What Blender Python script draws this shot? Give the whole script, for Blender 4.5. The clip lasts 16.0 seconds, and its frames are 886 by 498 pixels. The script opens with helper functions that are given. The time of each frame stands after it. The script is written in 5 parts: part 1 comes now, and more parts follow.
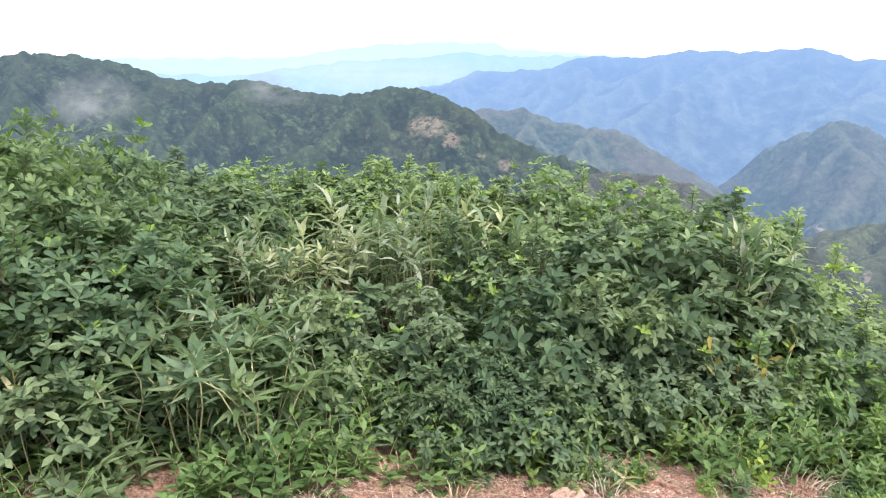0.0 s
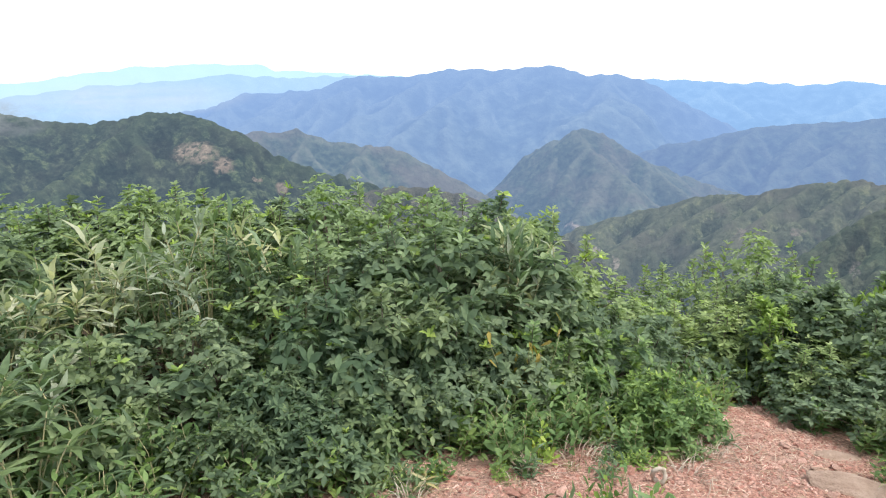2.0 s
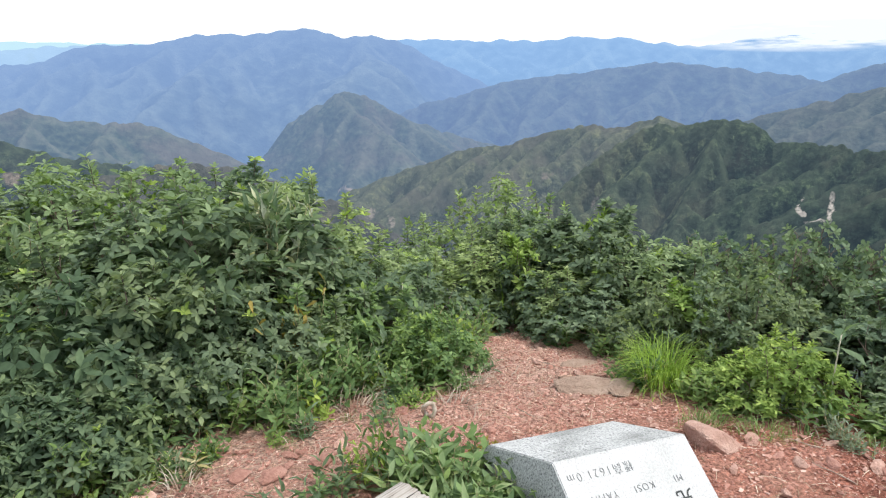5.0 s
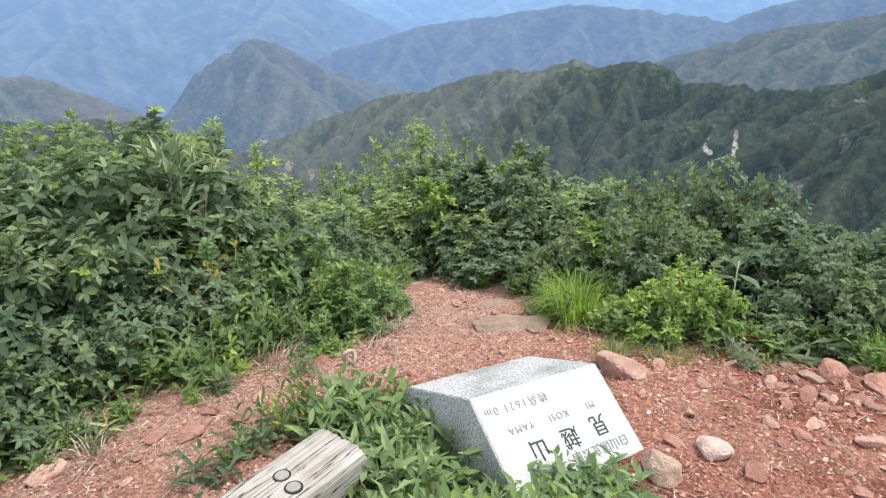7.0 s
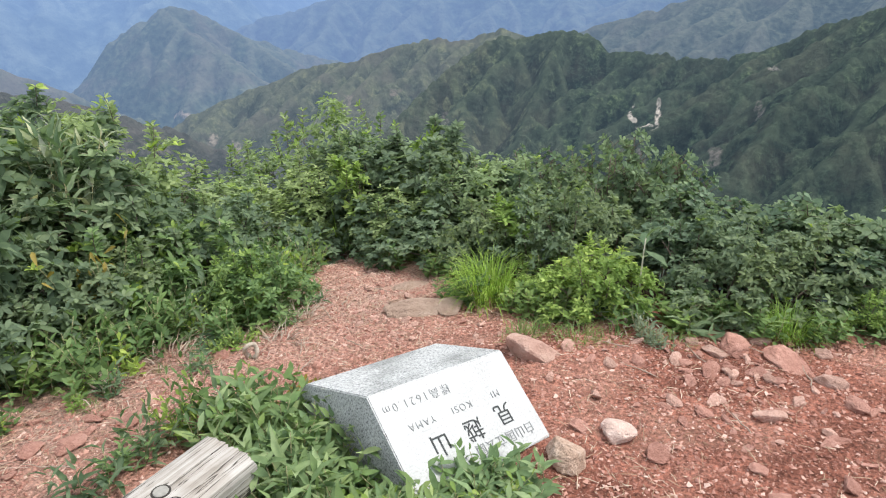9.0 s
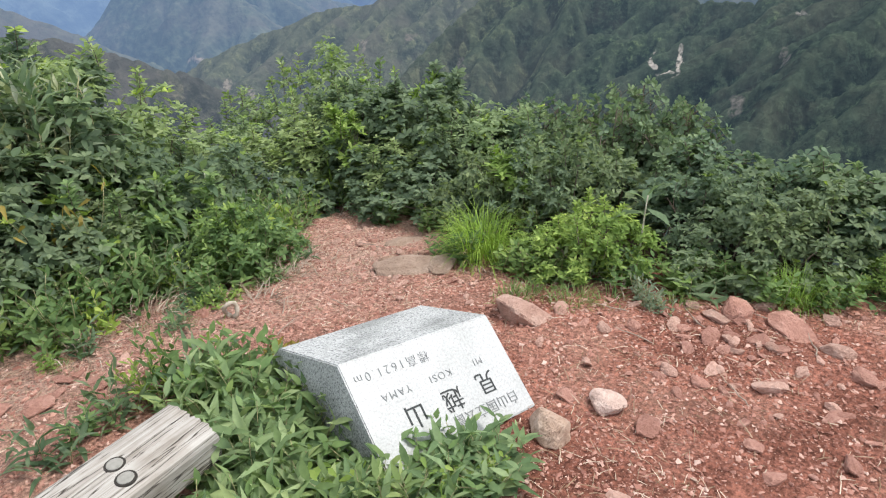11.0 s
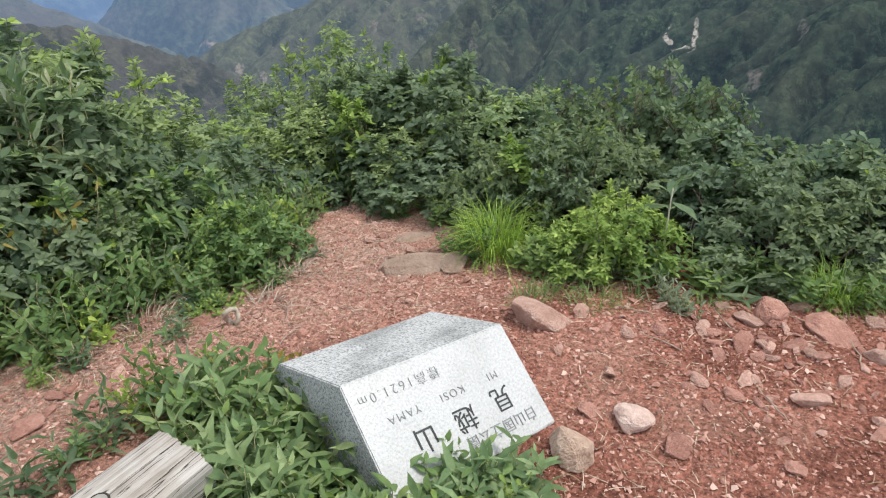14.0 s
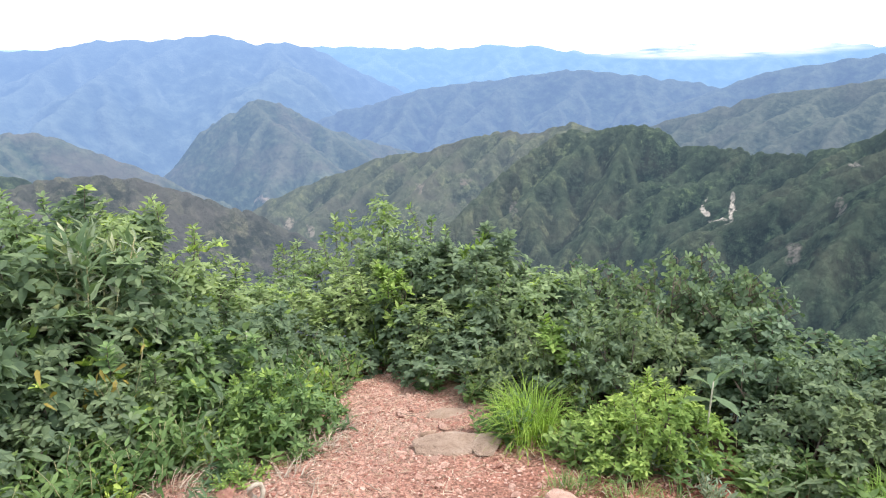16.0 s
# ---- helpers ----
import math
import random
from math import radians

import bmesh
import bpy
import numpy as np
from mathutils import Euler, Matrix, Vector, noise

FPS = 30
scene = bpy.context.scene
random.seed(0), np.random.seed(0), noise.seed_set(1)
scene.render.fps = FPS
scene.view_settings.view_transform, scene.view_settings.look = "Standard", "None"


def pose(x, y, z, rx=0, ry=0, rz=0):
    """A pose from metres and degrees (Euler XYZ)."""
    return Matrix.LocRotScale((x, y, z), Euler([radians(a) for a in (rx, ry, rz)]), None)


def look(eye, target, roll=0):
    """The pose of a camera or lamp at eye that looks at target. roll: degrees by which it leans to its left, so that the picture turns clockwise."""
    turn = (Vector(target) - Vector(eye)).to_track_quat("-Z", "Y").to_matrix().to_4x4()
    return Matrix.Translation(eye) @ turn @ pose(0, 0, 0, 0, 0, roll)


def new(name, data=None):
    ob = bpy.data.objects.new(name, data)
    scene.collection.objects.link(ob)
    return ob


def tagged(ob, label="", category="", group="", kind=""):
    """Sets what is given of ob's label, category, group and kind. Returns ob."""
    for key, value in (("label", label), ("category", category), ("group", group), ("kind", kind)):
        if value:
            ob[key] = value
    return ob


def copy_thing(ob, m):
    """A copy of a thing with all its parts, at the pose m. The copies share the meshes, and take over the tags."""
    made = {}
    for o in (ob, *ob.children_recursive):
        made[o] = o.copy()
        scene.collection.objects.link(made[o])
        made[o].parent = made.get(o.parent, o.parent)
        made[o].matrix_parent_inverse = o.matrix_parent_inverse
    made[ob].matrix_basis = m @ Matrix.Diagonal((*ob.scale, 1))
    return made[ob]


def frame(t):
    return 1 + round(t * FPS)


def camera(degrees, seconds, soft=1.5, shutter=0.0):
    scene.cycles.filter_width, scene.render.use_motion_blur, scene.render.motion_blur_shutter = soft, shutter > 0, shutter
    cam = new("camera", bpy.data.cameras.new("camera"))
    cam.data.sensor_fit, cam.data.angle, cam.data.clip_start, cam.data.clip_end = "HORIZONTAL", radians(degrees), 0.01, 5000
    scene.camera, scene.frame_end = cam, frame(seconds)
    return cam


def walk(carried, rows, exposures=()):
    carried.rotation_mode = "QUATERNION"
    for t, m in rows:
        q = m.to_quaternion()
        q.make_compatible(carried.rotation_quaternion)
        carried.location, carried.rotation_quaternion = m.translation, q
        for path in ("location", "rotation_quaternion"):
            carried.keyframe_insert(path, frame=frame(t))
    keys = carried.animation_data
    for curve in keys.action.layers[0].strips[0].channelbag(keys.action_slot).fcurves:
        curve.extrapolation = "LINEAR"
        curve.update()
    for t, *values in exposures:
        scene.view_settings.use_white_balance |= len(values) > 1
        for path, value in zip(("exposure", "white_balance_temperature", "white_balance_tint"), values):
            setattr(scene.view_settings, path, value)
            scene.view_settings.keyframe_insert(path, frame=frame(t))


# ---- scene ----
cam = camera(65.85, 16.0, soft=1.15)
# seconds, eye in metres, then the turns of pose() in degrees
ROWS = [
    (0.0, 0.000, 0.000, 1.500, 74.00, -0.00, -0.00),
    (0.5, 0.002, -0.001, 1.498, 74.19, 0.29, -5.37),
    (1.0, 0.013, -0.009, 1.498, 74.96, -0.53, -10.21),
    (1.5, 0.018, -0.004, 1.491, 75.42, 1.29, -15.52),
    (2.0, 0.024, -0.002, 1.486, 75.46, 0.89, -18.61),
    (2.5, 0.035, -0.002, 1.483, 75.34, 1.28, -21.31),
    (3.0, 0.051, -0.012, 1.484, 75.22, 1.31, -24.59),
    (3.5, 0.064, -0.022, 1.480, 75.35, 1.92, -28.73),
    (4.0, 0.078, -0.028, 1.474, 75.07, 2.40, -32.37),
    (4.5, 0.093, -0.041, 1.471, 73.55, 2.29, -35.53),
    (4.7, 0.097, -0.045, 1.464, 72.91, 2.26, -36.66),
    (6.8, 0.132, -0.060, 1.431, 67.91, 2.41, -44.37),
    (7.0, 0.135, -0.062, 1.431, 67.48, 2.38, -45.04),
    (7.5, 0.152, -0.068, 1.428, 66.58, 2.36, -46.66),
    (8.0, 0.188, -0.067, 1.432, 65.74, 2.06, -48.78),
    (8.5, 0.231, -0.065, 1.435, 65.35, 1.94, -50.49),
    (8.7, 0.250, -0.069, 1.435, 65.21, 1.71, -50.78),
    (10.8, 0.443, -0.065, 1.404, 61.32, 1.79, -49.43),
    (11.0, 0.442, -0.057, 1.401, 60.62, 1.74, -49.45),
    (11.5, 0.445, -0.021, 1.397, 59.26, 2.50, -49.68),
    (12.0, 0.455, 0.023, 1.394, 58.84, 4.05, -51.42),
    (12.5, 0.459, 0.055, 1.387, 58.87, 4.03, -52.51),
    (13.0, 0.496, 0.051, 1.387, 58.90, 3.51, -52.64),
    (13.5, 0.544, 0.043, 1.378, 58.63, 3.20, -50.04),
    (14.0, 0.569, 0.037, 1.384, 59.07, 3.05, -48.79),
    (14.5, 0.578, 0.038, 1.403, 62.58, 2.75, -48.21),
    (15.0, 0.576, 0.041, 1.427, 66.31, 2.46, -47.44),
    (15.5, 0.574, 0.047, 1.446, 69.54, 2.06, -46.04),
    (16.0, 0.577, 0.041, 1.465, 72.37, 1.86, -44.91),
]
walk(cam, [(t, pose(x, y, z, rx, ry, rz)) for t, x, y, z, rx, ry, rz in ROWS],
     [(0.0, 0.70), (1.5, 0.52), (2.5, 0.4), (3.5, 0.28), (4.5, 0.26), (7.0, 0.4), (8.5, 0.36), (11.0, 0.22), (12.0, 0.12), (13.5, 0.07), (14.3, 0.13), (15.5, 0.52), (16.0, 0.64)])

# ---- world and light: bright high overcast with a veiled sun ----
SUN_HEIGHT, SUN_ROUND = radians(63), radians(132)
world = bpy.data.worlds.new("sky")
scene.world = world
world.use_nodes = True
wn, wl = world.node_tree.nodes, world.node_tree.links
sky = wn.new("ShaderNodeTexSky")
sky.sky_type, sky.sun_disc = "NISHITA", False
sky.sun_elevation, sky.sun_rotation, sky.altitude = SUN_HEIGHT, SUN_ROUND, 1600
sky.dust_density = 2.0
veil = wn.new("ShaderNodeMix")
veil.data_type = "RGBA"
veil.inputs["Factor"].default_value = 0.62
wl.new(sky.outputs[0], veil.inputs["A"])
veil.inputs["B"].default_value = (10.0, 10.4, 10.8, 1)   # the white cloud cover, in the sky texture's own units
wl.new(veil.outputs["Result"], wn["Background"].inputs["Color"])
wn["Background"].inputs["Strength"].default_value = 0.13
sun = new("sun", bpy.data.lights.new("sun", "SUN"))
sun.data.energy, sun.data.angle, sun.data.color = 3.2, radians(20), (1.0, 0.95, 0.88)
sun.matrix_basis = look((0, 0, 30), (-30 * math.cos(SUN_HEIGHT) * math.sin(SUN_ROUND) / math.sin(SUN_HEIGHT),
                                      -30 * math.cos(SUN_HEIGHT) * math.cos(SUN_ROUND) / math.sin(SUN_HEIGHT), 0))

rng = np.random.default_rng(11)


# ---- small tools ----
def lattice(seed):
    return np.random.default_rng(seed).random((256, 256))


def value_noise(x, y, seed=0):
    """Smooth noise in 0..1 over a plane."""
    tab = lattice(seed)
    xi, yi = np.floor(x).astype(int), np.floor(y).astype(int)
    fx, fy = x - xi, y - yi
    fx, fy = fx * fx * (3 - 2 * fx), fy * fy * (3 - 2 * fy)
    a, b = tab[xi % 256, yi % 256], tab[(xi + 1) % 256, yi % 256]
    c, d = tab[xi % 256, (yi + 1) % 256], tab[(xi + 1) % 256, (yi + 1) % 256]
    return (a * (1 - fx) + b * fx) * (1 - fy) + (c * (1 - fx) + d * fx) * fy


def fbm(x, y, octaves=4, seed=0, ridged=False):
    total, amp, norm = 0.0, 1.0, 0.0
    for k in range(octaves):
        n = value_noise(x * 2 ** k + 17.3 * k, y * 2 ** k + 5.1 * k, seed + k)
        total = total + amp * (1 - np.abs(2 * n - 1) if ridged else n)
        norm += amp
        amp *= 0.5
    return total / norm


def ground_height(x, y):
    """The summit's gentle crown, which breaks away into steep slopes all round but behind."""
    x, y = np.asarray(x, float), np.asarray(y, float)
    dx, dy = x - 0.9, y - 0.9
    r = np.sqrt(dx * dx + dy * dy) + 1e-9
    k = np.minimum(1.0, 3.7 / r)
    px, py = 0.9 + dx * k, 0.9 + dy * k
    z = 0.1088 + 0.0227 * px + 0.0583 * py - 0.011 * px * px - 0.0503 * px * py - 0.0229 * py * py
    out = np.maximum(0, r - 3.7)
    z = z - 0.72 * out * np.minimum(1, 0.55 + out / 6)
    east = np.maximum(0, x - 2.9 - 0.15 * np.maximum(0, y - 1.5))
    z = z - 0.85 * east * east / (east + 0.5) * np.minimum(1, 8 / (r + 4))
    lump = (fbm(x * 0.05, y * 0.05, 4, 40) - 0.5) * np.minimum(out, 60) * 0.35
    return np.maximum(z + lump, -640 + 20 * fbm(x * 0.004, y * 0.004, 3, 44))


def soil_relief(x, y):
    return 0.05 * (fbm(x * 2.3, y * 2.3, 3, 20) - 0.5) + 0.022 * (fbm(x * 11, y * 11, 3, 24) - 0.5)


def soil(x, y):
    return float(ground_height(x, y) + soil_relief(np.asarray(x, float), np.asarray(y, float)))


def mesh_from(name, verts, faces, material=None, smooth=True):
    me = bpy.data.meshes.new(name)
    me.from_pydata(np.asarray(verts).tolist() if isinstance(verts, np.ndarray) else verts, [],
                   faces.tolist() if isinstance(faces, np.ndarray) else faces)
    me.polygons.foreach_set("use_smooth", [smooth] * len(me.polygons))
    if material:
        me.materials.append(material)
    me.update()
    return me


def part(name, data, material, parent, label=""):
    """Links a bmesh or a mesh as one mesh object under a thing or a part."""
    if isinstance(data, bmesh.types.BMesh):
        me = bpy.data.meshes.new(name)
        data.to_mesh(me)
        data.free()
        data = me
    if material and not data.materials:
        data.materials.append(material)
    ob = new(name, data)
    ob.parent = parent
    return tagged(ob, label)


def grid_faces(nu, nv):
    i = np.arange(nu - 1)[:, None] * nv + np.arange(nv - 1)[None, :]
    return np.stack([i, i + nv, i + nv + 1, i + 1], -1).reshape(-1, 4)


# ---- materials ----
def material(name):
    m = bpy.data.materials.new(name)
    m.use_nodes = True
    return m, m.node_tree.nodes, m.node_tree.links, m.node_tree.nodes["Principled BSDF"]


def add(nodes, links, kind, inputs=None, operation=""):
    n = nodes.new(kind)
    if operation:
        n.operation = operation
    for k, v in (inputs or {}).items():
        if isinstance(v, bpy.types.NodeSocket):
            links.new(v, n.inputs[k])
        else:
            n.inputs[k].default_value = v
    return n


def ramp(nodes, links, fac, stops):
    r = nodes.new("ShaderNodeValToRGB")
    while len(r.color_ramp.elements) < len(stops):
        r.color_ramp.elements.new(0.5)
    for e, (p, c) in zip(r.color_ramp.elements, stops):
        e.position, e.color = p, (*c, 1)
    links.new(fac, r.inputs["Fac"])
    return r.outputs["Color"]


def noise_tex(nodes, links, scale, detail=4, vector=None, rough=0.55):
    if vector is None:
        vector = add(nodes, links, "ShaderNodeNewGeometry").outputs["Position"]
    return add(nodes, links, "ShaderNodeTexNoise", {"Scale": scale, "Detail": detail, "Roughness": rough, "Vector": vector}).outputs["Fac"]


def mix(nodes, links, fac, a, b, how="MIX"):
    m = nodes.new("ShaderNodeMix")
    m.data_type, m.blend_type = "RGBA", how
    for key, v in (("Factor", fac), ("A", a), ("B", b)):
        if isinstance(v, bpy.types.NodeSocket):
            links.new(v, m.inputs[key])
        else:
            m.inputs[key].default_value = v if key == "Factor" else (*v, 1)
    return m.outputs["Result"]


def bump(nodes, links, height, strength, distance, bsdf):
    b = add(nodes, links, "ShaderNodeBump", {"Strength": strength, "Distance": distance, "Height": height})
    links.new(b.outputs[0], bsdf.inputs["Normal"])


def leaf_material(name, dark, mid, light, rough=0.55, through_light=0.4):
    m, n, l, b = material(name)
    geo = add(n, l, "ShaderNodeNewGeometry")
    per_leaf = ramp(n, l, geo.outputs["Random Per Island"], [(0, dark), (0.55, mid), (0.9, light), (1.0, tuple(min(1, c * 1.12) for c in light))])
    ob = add(n, l, "ShaderNodeObjectInfo")
    shade = ramp(n, l, ob.outputs["Random"], [(0, (0.76, 0.82, 0.82)), (0.35, (0.95, 0.97, 1.0)), (0.7, (1.05, 1.03, 1.0)), (1, (1.24, 1.18, 0.98))])
    col = mix(n, l, 1.0, per_leaf, shade, "MULTIPLY")
    grain = ramp(n, l, noise_tex(n, l, 55, 3), [(0.3, (0.82, 0.82, 0.88)), (0.7, (1.12, 1.09, 1.15))])
    col = mix(n, l, 1.0, col, grain, "MULTIPLY")
    l.new(col, b.inputs["Base Color"])
    b.inputs["Roughness"].default_value = rough + 0.08
    b.inputs["Specular IOR Level"].default_value = 0.16
    tr = add(n, l, "ShaderNodeBsdfTranslucent", {"Color": mix(n, l, 1.0, col, (1.22, 1.27, 0.78), "MULTIPLY")})
    sh = add(n, l, "ShaderNodeMixShader", {"Fac": through_light})
    l.new(b.outputs[0], sh.inputs[1])
    l.new(tr.outputs[0], sh.inputs[2])
    l.new(sh.outputs[0], n["Material Output"].inputs["Surface"])
    return m


LEAF_DARK = leaf_material("shrub_leaf", (0.112, 0.162, 0.094), (0.164, 0.226, 0.125), (0.222, 0.292, 0.157))
LEAF_OAK = leaf_material("oak_leaf", (0.1, 0.155, 0.086), (0.152, 0.225, 0.118), (0.21, 0.29, 0.146))
LEAF_DEEP = leaf_material("deep_green_leaf", (0.08, 0.125, 0.07), (0.122, 0.182, 0.095), (0.18, 0.25, 0.126))
# shrub green lightened to stand in for brighter light on the shrubs behind
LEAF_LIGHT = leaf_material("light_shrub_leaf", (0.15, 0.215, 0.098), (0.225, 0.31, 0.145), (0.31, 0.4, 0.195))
LEAF_TURF = leaf_material("turf_blade", (0.15, 0.22, 0.07), (0.23, 0.32, 0.11), (0.34, 0.42, 0.18))
LEAF_SILVER = leaf_material("silver_leaf", (0.17, 0.22, 0.14), (0.25, 0.31, 0.2), (0.34, 0.4, 0.28), 0.6)
LEAF_NEW = leaf_material("young_leaf", (0.155, 0.24, 0.055), (0.255, 0.37, 0.085), (0.37, 0.48, 0.13), 0.5, 0.35)
LEAF_BLUISH = leaf_material("azalea_leaf", (0.1, 0.155, 0.092), (0.155, 0.225, 0.135), (0.215, 0.295, 0.178))
LEAF_HERB = leaf_material("herb_leaf", (0.1, 0.17, 0.058), (0.16, 0.255, 0.088), (0.24, 0.345, 0.13), 0.5, 0.35)
LEAF_CLUMP = leaf_material("broad_herb_leaf", (0.12, 0.19, 0.08), (0.19, 0.28, 0.12), (0.29, 0.38, 0.18), 0.5, 0.3)
LEAF_BAMBOO = leaf_material("dwarf_bamboo_leaf", (0.09, 0.145, 0.072), (0.142, 0.21, 0.106), (0.215, 0.29, 0.165), 0.42)
LEAF_PALE = leaf_material("pale_bamboo_leaf", (0.22, 0.275, 0.165), (0.32, 0.37, 0.24), (0.46, 0.49, 0.36), 0.45)
LEAF_GRASS = leaf_material("sedge_blade", (0.17, 0.28, 0.055), (0.25, 0.4, 0.08), (0.36, 0.52, 0.13), 0.45, 0.35)
LEAF_DRY = leaf_material("dry_straw", (0.22, 0.15, 0.09), (0.38, 0.29, 0.21), (0.56, 0.47, 0.37), 0.8, 0.02)
LEAF_YELLOW = leaf_material("withered_leaf", (0.3, 0.24, 0.09), (0.42, 0.35, 0.15), (0.5, 0.44, 0.24), 0.6, 0.1)
LEAF_BRONZE = leaf_material("bronze_leaf", (0.18, 0.15, 0.035), (0.27, 0.22, 0.05), (0.36, 0.29, 0.08), 0.5, 0.3)


def bark_material(name, a, b_):
    m, n, l, b = material(name)
    l.new(ramp(n, l, noise_tex(n, l, 60, 4), [(0.3, a), (0.7, b_)]), b.inputs["Base Color"])
    b.inputs["Roughness"].default_value = 0.85
    bump(n, l, noise_tex(n, l, 140, 3), 0.5, 0.002, b)
    return m


BARK = bark_material("bark", (0.07, 0.05, 0.04), (0.2, 0.16, 0.12))
BARK_PALE = bark_material("dry_wood", (0.22, 0.16, 0.12), (0.44, 0.36, 0.29))
STRAW = bark_material("bleached_stalk", (0.42, 0.4, 0.3), (0.62, 0.6, 0.48))
ROOT = bark_material("bleached_root", (0.3, 0.25, 0.19), (0.52, 0.46, 0.38))
CANE = bark_material("bamboo_cane", (0.2, 0.2, 0.09), (0.4, 0.36, 0.2))


def soil_material():
    m, n, l, b = material("red_soil")
    pos = add(n, l, "ShaderNodeNewGeometry").outputs["Position"]
    base = ramp(n, l, noise_tex(n, l, 3.2, 6, pos), [(0.36, (0.235, 0.094, 0.066)), (0.5, (0.38, 0.16, 0.115)), (0.72, (0.5, 0.27, 0.205))])
    grit = ramp(n, l, noise_tex(n, l, 75, 4, pos, 0.7), [(0.36, (0.42, 0.4, 0.38)), (0.52, (1, 1, 1)), (0.66, (1.6, 1.55, 1.5))])
    col = mix(n, l, 1.0, base, grit, "MULTIPLY")
    # trampled straw and greyish litter in patches
    litter = ramp(n, l, noise_tex(n, l, 1.7, 5, pos), [(0.52, (0, 0, 0)), (0.68, (0.55, 0.55, 0.55))])
    straw = ramp(n, l, noise_tex(n, l, 120, 3, pos), [(0.35, (0.24, 0.15, 0.11)), (0.65, (0.46, 0.33, 0.25))])
    col = mix(n, l, litter, col, straw)
    # the trodden trail between the thickets is paler
    along = add(n, l, "ShaderNodeSeparateXYZ", {0: pos}).outputs["Y"]
    trodden = add(n, l, "ShaderNodeMapRange", {"Value": along, "From Min": 1.0, "From Max": 1.9, "To Max": 0.85}).outputs["Result"]
    worn = add(n, l, "ShaderNodeMath", {0: trodden, 1: noise_tex(n, l, 5, 4, pos)}, operation="MULTIPLY").outputs[0]
    col = mix(n, l, worn, col, mix(n, l, 1.0, (0.53, 0.39, 0.325), grit, "MULTIPLY"))
    # leaf-litter tones, darkened in colour to stand in for shade under the scrub
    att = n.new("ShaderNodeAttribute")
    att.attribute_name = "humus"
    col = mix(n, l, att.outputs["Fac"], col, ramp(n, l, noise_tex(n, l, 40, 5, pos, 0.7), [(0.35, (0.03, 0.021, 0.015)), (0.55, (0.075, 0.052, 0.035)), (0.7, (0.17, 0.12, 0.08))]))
    # beyond the crown the slope is covered with low forest
    away = add(n, l, "ShaderNodeVectorMath", {0: pos, 1: (0.9, 0.9, 0.0)}, operation="DISTANCE").outputs["Value"]
    far = add(n, l, "ShaderNodeMapRange", {"Value": away, "From Min": 3.4, "From Max": 5.2}).outputs["Result"]
    green = ramp(n, l, noise_tex(n, l, 0.6, 5, pos), [(0.3, (0.03, 0.06, 0.025)), (0.7, (0.07, 0.12, 0.045))])
    l.new(mix(n, l, far, col, green), b.inputs["Base Color"])
    b.inputs["Roughness"].default_value = 0.92
    b.inputs["Specular IOR Level"].default_value = 0.15
    bump(n, l, noise_tex(n, l, 60, 6, pos, 0.75), 1.0, 0.02, b)
    return m


def stone_material(name, a, b_, c, scale=2.2, relief=7.0, deep=0.12):
    m, n, l, b = material(name)
    tc = add(n, l, "ShaderNodeTexCoord").outputs["Object"]
    info = add(n, l, "ShaderNodeObjectInfo").outputs["Random"]
    col = ramp(n, l, noise_tex(n, l, scale, 6, tc, 0.65), [(0.3, a), (0.52, b_), (0.72, c)])
    tone = ramp(n, l, info, [(0, (0.86, 0.8, 0.78)), (0.5, (1, 1, 1)), (1, (1.18, 1.16, 1.15))])
    col = mix(n, l, 1.0, col, tone, "MULTIPLY")
    l.new(col, b.inputs["Base Color"])
    b.inputs["Roughness"].default_value = 0.88
    bump(n, l, noise_tex(n, l, relief, 6, tc, 0.65), 0.6, deep, b)
    return m


SOIL = soil_material()
STONE_RED = stone_material("red_stone", (0.36, 0.175, 0.13), (0.47, 0.245, 0.19), (0.58, 0.345, 0.275))
STONE_PALE = stone_material("pale_pink_stone", (0.47, 0.265, 0.205), (0.62, 0.39, 0.315), (0.72, 0.5, 0.415))
STONE_PINK = stone_material("pink_brown_stone", (0.38, 0.22, 0.17), (0.51, 0.32, 0.255), (0.64, 0.45, 0.375), 1.8)
STONE_WHITE = stone_material("whitish_stone", (0.53, 0.36, 0.3), (0.69, 0.515, 0.445), (0.77, 0.63, 0.565), 2.0)
STONE_TAN = stone_material("tan_stone", (0.43, 0.28, 0.2), (0.59, 0.425, 0.325), (0.7, 0.56, 0.455), 1.8)
STONE_SLAB = stone_material("slab_stone", (0.28, 0.19, 0.14), (0.39, 0.28, 0.215), (0.49, 0.375, 0.3), 1.6)


def direction(az, el, dist):
    a = radians(az)
    return (dist * math.sin(a), dist * math.cos(a), 1.5 + dist * math.tan(radians(el)))


